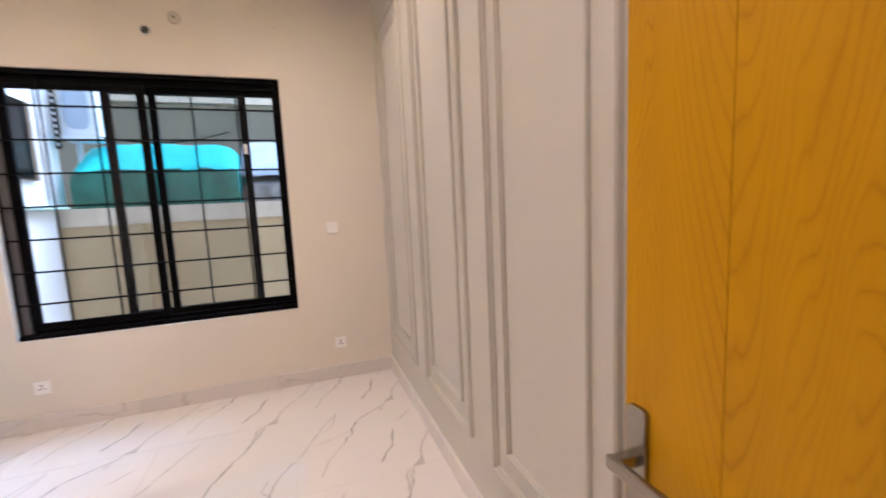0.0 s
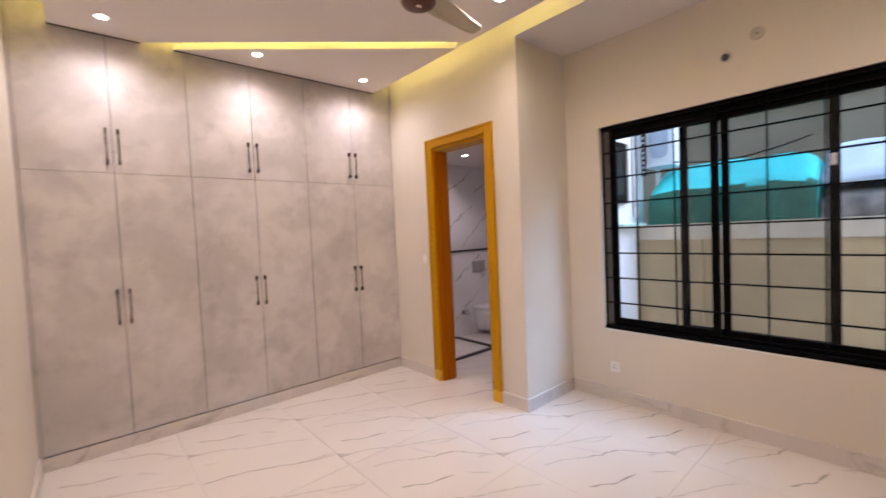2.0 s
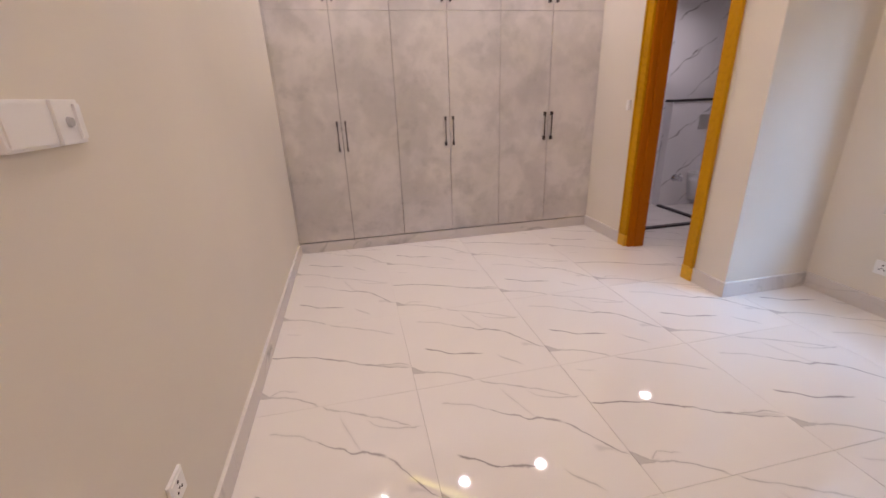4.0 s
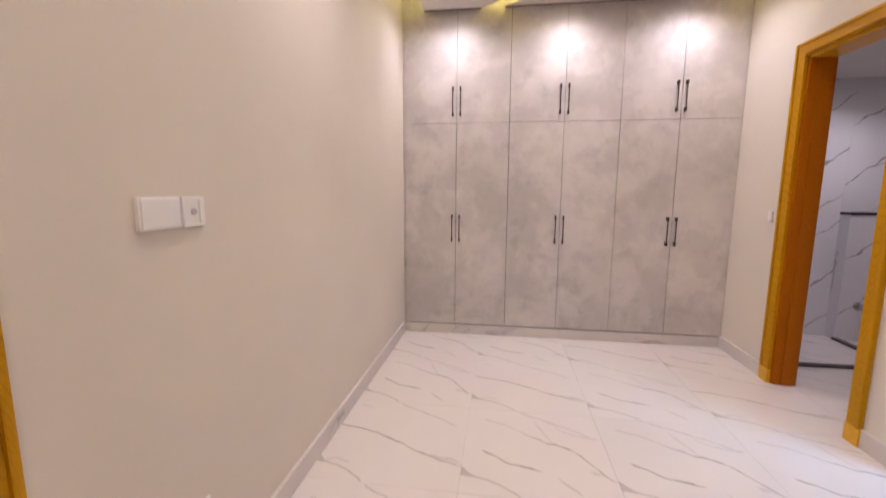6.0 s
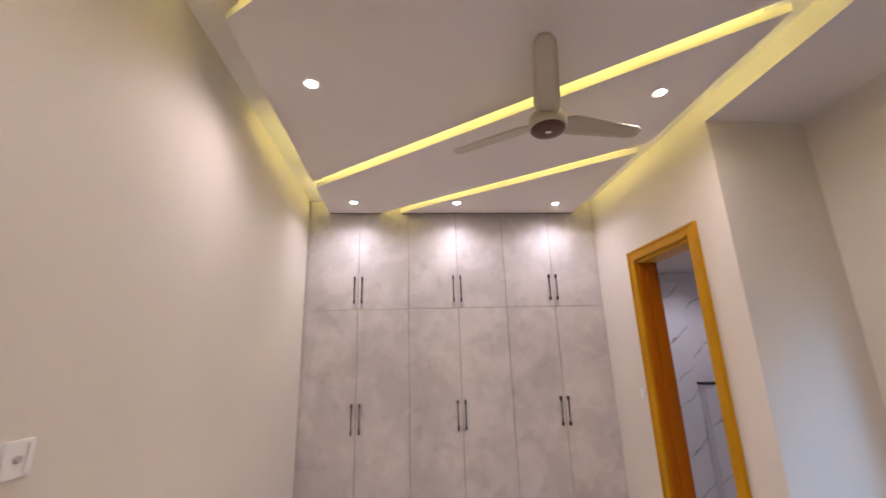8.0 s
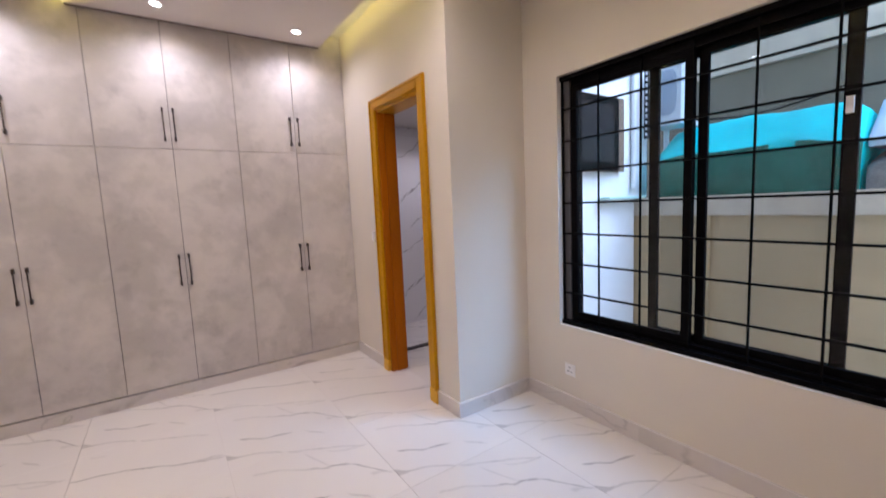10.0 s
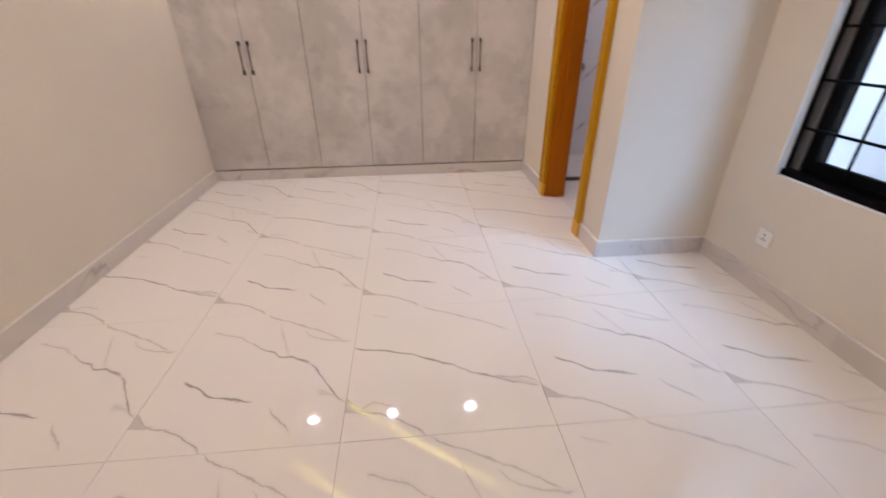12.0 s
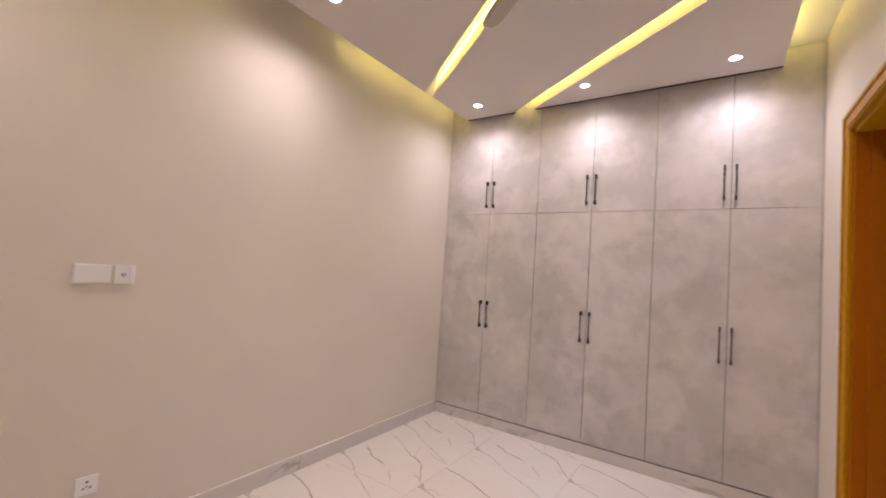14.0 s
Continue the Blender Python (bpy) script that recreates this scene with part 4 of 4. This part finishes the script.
def blade(angle):
    bm = bmesh.new()
    n = 14
    top, bot = [], []
    for k in range(n + 1):
        u = k / n
        r = 0.085 + u * 0.555
        hw = 0.045 + 0.030 * math.sin(min(1, u * 6) * math.pi / 2) - 0.028 * u
        if u > 0.9:
            hw *= math.sqrt(max(0.02, 1 - ((u - 0.9) / 0.1) ** 2 * 0.7))
        tw = radians(-15 + 6 * u)
        zc = 0.070 + 0.030 * u
        for lst, o in ((top, 0.004), (bot, -0.004)):
            lst.append([bm.verts.new((r, s * hw * math.cos(tw), zc + s * hw * math.sin(tw) + o - 0.006 * abs(s) * u)) for s in (-1, -0.5, 0, 0.5, 1)])
    for lst in (top, bot):
        for a, b in zip(lst, lst[1:]):
            for k in range(4):
                bm.faces.new((a[k], a[k + 1], b[k + 1], b[k]))
    for k in range(n):
        for s in (0, 4):
            bm.faces.new((top[k][s], top[k + 1][s], bot[k + 1][s], bot[k][s]))
    for e in (0, n):
        for k in range(4):
            bm.faces.new((top[e][k], top[e][k + 1], bot[e][k + 1], bot[e][k]))
    bmesh.ops.recalc_face_normals(bm, faces=bm.faces)
    bmesh.ops.transform(bm, matrix=Matrix.Rotation(radians(angle), 4, "Z"), verts=bm.verts)
    return bm


for ang in (13, 139, 251):
    part("blade", blade(ang), M_FAN, fan, smooth=True)

# ---- bathroom ----
BZ = 2.50
bath_wall = structure("wall_bathroom", many([(XB + 0.16, 5.45, YN, YN + 0.12, 0, BZ), (5.33, 5.45, YC + 0.29, YN, 0, BZ)]), M_BATH, "white marble-look bathroom wall tiles with grey veins", "wall")
structure("wall_bathroom_lining", many([(XB + 0.16, XB + 0.172, BD[1] + 0.0, YN, 0, BZ), (XB + 0.16, XB + 0.172, YC + 0.29, BD[0], 0, BZ), (XB + 0.16, 5.33, YC + 0.278, YC + 0.29, 0, BZ)]), M_BATH, "white marble-look bathroom wall tiles", "wall")
structure("ceiling_bathroom", boxed(XB + 0.16, 5.45, YC + 0.278, YN + 0.12, BZ, BZ + 0.1), M_CEIL, "plain white bathroom ceiling", "ceiling")
ledge = structure("cistern_ledge", boxed(4.245, 5.33, 4.985, YN, 0, 1.225), M_BATH, "tiled half-height ledge behind the toilet", "ledge")
structure("ledge_top", boxed(4.235, 5.33, 4.968, YN, 1.226, 1.252, 0.003), M_GRAN, "dark granite top on the tiled ledge", "ledge top")
structure("shower_kerb", many([(XB + 0.172, 4.225, 4.21, 4.26, 0, 0.022), (4.225, 4.275, 4.21, 4.984, 0, 0.022)], 0.003), M_GRAN, "dark granite kerb round the shower floor", "kerb")
downlight(4.08, 4.48, BZ, 10.2, tint=(0.95, 0.87, 0.98), cone=145)


def wall_tiles(parent, x0, x1, y, z0, z1):
    """Upright tiles, 0.6 by 1.2 m, on a wall that faces -y."""
    n = max(1, round((x1 - x0) / 0.6))
    for i in range(n):
        xa, xb = x0 + (x1 - x0) * i / n, x0 + (x1 - x0) * (i + 1) / n
        z = z0
        while z < z1 - 0.02:
            zb = min(z + 1.2, z1)
            ob = part("wall_tile", boxed(0.0008, xb - xa - 0.0008, -0.008, -0.0005, 0.0008, zb - z - 0.0008), M_BTILE, parent)
            ob.location = (xa, y, z)
            z = zb


wall_tiles(bath_wall, XB + 0.172, 4.245, YN, 0.0, BZ)
wall_tiles(bath_wall, 4.245, 5.33, YN, 1.252, BZ)
wall_tiles(ledge, 4.245, 5.33, 4.985, 0.0, 1.224)
wc = thing("toilet", (4.78, 4.976, -0.03), "white wall-hung ceramic toilet with closed lid", "toilet")


def oval(x0, hw, depth, z0, z1, taper):
    bm = bmesh.new()
    rings = []
    for z, s in ((z0, taper), (z0 + (z1 - z0) * 0.35, taper + (1 - taper) * 0.5), (z0 + (z1 - z0) * 0.75, 0.98), (z1, 1.0)):
        ring_ = []
        for k in range(28):
            a = math.pi * k / 27
            ring_.append(bm.verts.new((x0 + hw * s * math.cos(a), -depth * s * (math.sin(a) ** 0.75 if math.sin(a) > 0 else 0), z)))
        rings.append(ring_)
    for a, b in zip(rings, rings[1:]):
        for k in range(27):
            bm.faces.new((a[k], a[k + 1], b[k + 1], b[k]))
        bm.faces.new((a[27], a[0], b[0], b[27]))
    bm.faces.new(rings[0])
    bm.faces.new(rings[-1])
    bmesh.ops.recalc_face_normals(bm, faces=bm.faces)
    return bm


part("bowl", oval(0, 0.18, 0.52, 0.09, 0.40, 0.72), M_CER, wc, smooth=True)
part("seat", oval(0, 0.185, 0.50, 0.402, 0.418, 1.0), M_CER, wc)
part("lid", oval(0, 0.18, 0.49, 0.420, 0.440, 1.0), M_CER, wc)
fp = thing("flush_plate", (4.755, 4.9765, 0.99), "grey rectangular flush plate on the tiled ledge", "flush plate")
M_FLUSH = mat("flush_grey", (0.42, 0.41, 0.41), 0.35, 0.3)
part("plate", boxed(-0.125, 0.125, -0.012, 0, -0.085, 0.085, 0.004), M_FLUSH, fp)
part("button", boxed(-0.10, 0.01, -0.018, -0.010, -0.045, 0.045, 0.003), M_FLUSH, fp)
part("button", boxed(0.02, 0.10, -0.018, -0.010, -0.045, 0.045, 0.003), M_FLUSH, fp)
tp = thing("angle_valve", (4.41, 4.9765, 0.345), "chrome angle valve low on the tiled ledge", "valve")
part("rosette", cyl((0, 0, 0), (0, -0.014, 0), 0.042), M_CHROME, tp)
part("body", cyl((0, -0.014, 0), (0, -0.085, 0), 0.020), M_CHROME, tp)
part("knob", cyl((0, -0.070, 0.0), (0, -0.12, 0.0), 0.033, 0.028), M_CHROME, tp)
part("spout", cyl((0, -0.050, 0.01), (0.045, -0.055, 0.050), 0.014), M_CHROME, tp)
sh = thing("shower_column", (XB + 0.172, 4.40, 0.97), "chrome wall shower mixer with riser pipe", "shower")
part("mixer", cyl((0.06, -0.09, 0), (0.06, 0.09, 0), 0.024), M_CHROME, sh)
part("inlet", cyl((0, -0.075, 0), (0.06, -0.075, 0), 0.018), M_CHROME, sh)
part("inlet", cyl((0, 0.075, 0), (0.06, 0.075, 0), 0.018), M_CHROME, sh)
part("knob", cyl((0.08, 0, 0), (0.24, 0, 0.0), 0.026, 0.040), M_CHROME, sh)
part("riser", cyl((0.06, 0, 0.02), (0.06, 0, 1.02), 0.012), M_CHROME, sh)
part("arm", cyl((0.0, 0, 1.01), (0.24, 0, 1.0), 0.012), M_CHROME, sh)
part("shower_head", cyl((0.20, 0, 1.0), (0.275, 0, 0.985), 0.030, 0.052), M_CHROME, sh)

# ---- outside the window ----
structure("ground", boxed(-60, 80, -60, 70, -0.60, -0.50), M_EARTH, "bare grey concrete ground of the side alley", "ground")
nb = thing("neighbour_wall", (0, 0, 0), "white rendered side wall of the house outside", "house wall")
part("wall", boxed(3.93, 5.46, 2.93, 3.05, -0.5, 5.5), M_WHITEX, nb)
part("wall_end", boxed(5.461, 5.70, 2.93, 3.05, 1.512, 5.5), M_WHITEX, nb)
dw = part("dark_window", boxed(4.25, 5.20, 2.88, 2.93, 1.765, 2.46, 0.004), M_TAN, nb, "dark window in a brown surround")
part("shutter", boxed(4.20, 5.06, 2.845, 2.879, 1.770, 2.44, 0.004), M_BLACK, dw, "black window frame")
part("pane", boxed(4.32, 4.97, 2.840, 2.844, 1.85, 2.37), M_DARKWIN, dw)
part("ledge", boxed(4.84, 5.46, 2.80, 2.93, 1.497, 1.520, 0.004), M_LEDGE, nb, "thin pale green ledge")
part("drain_pipe", cyl((5.40, 2.90, 1.60), (5.40, 2.90, 4.5), 0.025, seg=14), M_WHITEX, nb)
bwall = thing("boundary_wall", (0, 0, 0), "beige rendered boundary wall with paler coping", "boundary wall")
part("wall", boxed(5.52, 5.72, -1.2, 3.4, -0.5, 1.315), M_BEIGE, bwall)
part("coping", boxed(5.49, 5.76, -1.2, 3.4, 1.315, 1.495, 0.008), M_COPE, bwall)
# added raised strip in place of an upright shadow band on the wall
part("shadow_band", boxed(5.47, 5.519, 2.22, 2.42, -0.5, 1.314, 0.006), M_BEIGE, bwall)


def drape(y0, y1, x0, x1, z0, zf, zt, seed):
    """A sheet thrown over a pile: upright front, slanting crumpled top, closed back."""
    bm = bmesh.new()
    prof = [(x0, z0), (x0 - 0.01, (z0 + zf) / 2), (x0 + 0.02, zf), (x0 + 0.2, (zf * 0.45 + zt * 0.55)), ((x0 + x1) / 2, zt), (x1, zt - 0.05), (x1 + 0.02, z0)]
    fine = []
    for (a, b), (c, d) in zip(prof, prof[1:]):
        for k in range(4):
            fine.append((a + (c - a) * k / 4, b + (d - b) * k / 4))
    fine.append(prof[-1])
    n = 36
    rows = []
    for j in range(n + 1):
        y = y0 + (y1 - y0) * j / n
        sag = 1.0 - 0.20 * (abs(2 * j / n - 1) ** 9)
        row = []
        for x, z in fine:
            w = noise.noise(Vector((x * 4 + seed, y * 4.5, z * 2.5))) * 0.05 + noise.noise(Vector((x * 9, y * 12 + seed, z * 3))) * 0.018
            f = min(1.0, (z - z0) / 0.1)
            row.append(bm.verts.new((x + w * f, y, z0 + (z - z0) * sag + w * 0.7 * f)))
        rows.append(row)
    for a, b in zip(rows, rows[1:]):
        for k in range(len(fine) - 1):
            bm.faces.new((a[k], a[k + 1], b[k + 1], b[k]))
    bm.faces.new(rows[0])
    bm.faces.new(rows[-1][::-1])
    bmesh.ops.recalc_face_normals(bm, faces=bm.faces)
    return bm


tarp = thing("tarpaulin", (0, 0, 0), "crumpled tarpaulin over a pile, cyan on top and dark green in front", "tarpaulin")
# one drape cut in two by height: dark green front, bright cyan top
whole = drape(1.27, 2.81, 5.54, 6.3, 1.496, 1.89, 2.19, 3.0)
top = whole.copy()
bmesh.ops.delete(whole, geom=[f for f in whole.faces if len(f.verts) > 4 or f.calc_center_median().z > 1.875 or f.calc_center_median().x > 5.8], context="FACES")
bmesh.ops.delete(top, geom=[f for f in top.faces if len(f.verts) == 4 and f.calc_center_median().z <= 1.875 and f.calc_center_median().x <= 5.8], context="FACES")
part("side_sheet", whole, M_TARP_FRONT, tarp, "dark green front of the cover", True)
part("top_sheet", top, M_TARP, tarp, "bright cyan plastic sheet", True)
tagged(part("sheet_cover", drape(0.25, 1.25, 5.62, 6.3, 1.80, 1.90, 2.22, 9.0), M_SHEET, smooth=True), "pale blue plastic sheet over rubble sacks", "plastic sheet")
tagged(part("rubble_pile", drape(0.20, 1.24, 5.56, 6.25, 1.496, 1.70, 1.82, 5.0), M_JUNK, smooth=True), "dark grey rubble sacks on the boundary wall", "rubble")
far = thing("far_building", (0, 0, 0), "grey concrete building behind the boundary wall", "building")
part("wall", boxed(7.6, 10.0, -2.4, 5.2, -0.5, 3.03), M_GREYX, far)
part("parapet", boxed(7.54, 10.0, -2.4, 5.2, 3.03, 3.75, 0.01), M_COPE, far, "pale cream parapet")
ac = thing("ac_outdoor_unit", (5.62, 2.72, 2.24), "pale outdoor air-conditioner unit on a wall bracket", "air conditioner")
part("casing", boxed(0, 0.30, -0.17, 0.13, 0, 0.54, 0.02), M_ACX, ac)
gb = bmesh.new()
bmesh.ops.create_cone(gb, cap_ends=True, segments=32, radius1=1.0, radius2=0.94, depth=1.0)
for v in gb.verts:
    a, c = v.co.x, v.co.y
    r = 1.0 / max(0.001, (abs(a) ** 4 + abs(c) ** 4) ** 0.25)
    v.co = Vector((-0.004 - 0.008 * v.co.z, -0.02 + 0.105 * a * r, 0.28 + 0.215 * c * r))
bmesh.ops.recalc_face_normals(gb, faces=gb.faces)
part("fan_grille", gb, M_ACD, ac, "blue-grey rounded fan grille")
part("bracket", boxed(-0.05, 0.30, -0.19, 0.15, -0.04, -0.001, 0.004), M_ACX, ac)
part("bracket_post", boxed(0.20, 0.24, 0.06, 0.10, -0.744, -0.041), M_ACX, ac)
rail = part("bracket_rail", boxed(-0.062, -0.050, 0.115, 0.165, -0.14, 0.62, 0.002), M_DARKWIN, ac, "dark slotted bracket rail")
for k in range(12):
    part("slot", boxed(-0.065, -0.061, 0.130, 0.150, -0.11 + 0.06 * k, -0.08 + 0.06 * k), M_WHITEX, rail)

ca = thing("cable", (0, 0, 0), "loose black cable sagging over the tarpaulin", "cable")
cb = bmesh.new()
pts = [Vector((5.62 + 0.06 * k, 2.6 - 0.25 * k, 2.24 + 0.02 * k - 0.10 * math.sin(k / 5 * math.pi))) for k in range(6)]
for a, b in zip(pts, pts[1:]):
    add_cyl(cb, a, b, 0.008, seg=8)
part("wire", cb, M_IRON, ca)

# ---- floor tiles ----
tile_meshes = {}


LONG_PRINT = {(0, 3), (2, 2), (3, 1), (1, 4), (0, 1), (2, 0), (3, 4), (2, 5), (5, 4)}


def tile(x0, x1, y0, y1, gx, gy, printed):
    """One tile, cut to x0..x1, y0..y1 from the whole tile whose corner is gx, gy."""
    g = 0.0009
    key = tuple(round(v, 4) for v in (x0 - gx, x1 - gx, y0 - gy, y1 - gy)) + (printed.name,)
    if key not in tile_meshes:
        bm = boxed(key[0] + g, key[1] - g, key[2] + g, key[3] - g, -0.006, 0.0)
        me = bpy.data.meshes.new("tile")
        bm.to_mesh(me)
        bm.free()
        me.materials.append(printed)
        tile_meshes[key] = me
    ob = new("tile", tile_meshes[key])
    ob.location = (gx, gy, 0.0)
    ob.parent = floor


def lay(xa, xb, ya, yb):
    for i in range(-3, 9):
        for j in range(-1, 8):
            gx, gy = TS * i, TS * j
            x0, x1, y0, y1 = max(xa, gx), min(xb, gx + TS), max(ya, gy), min(yb, gy + TS)
            if x1 - x0 > 0.01 and y1 - y0 > 0.01:
                tile(x0, x1, y0, y1, gx, gy, M_TILE2 if (i, j) in LONG_PRINT else M_TILE)


lay(-1.6, XW, 0.0, 5.1)
lay(XW, 5.33, 3.06, 5.1)
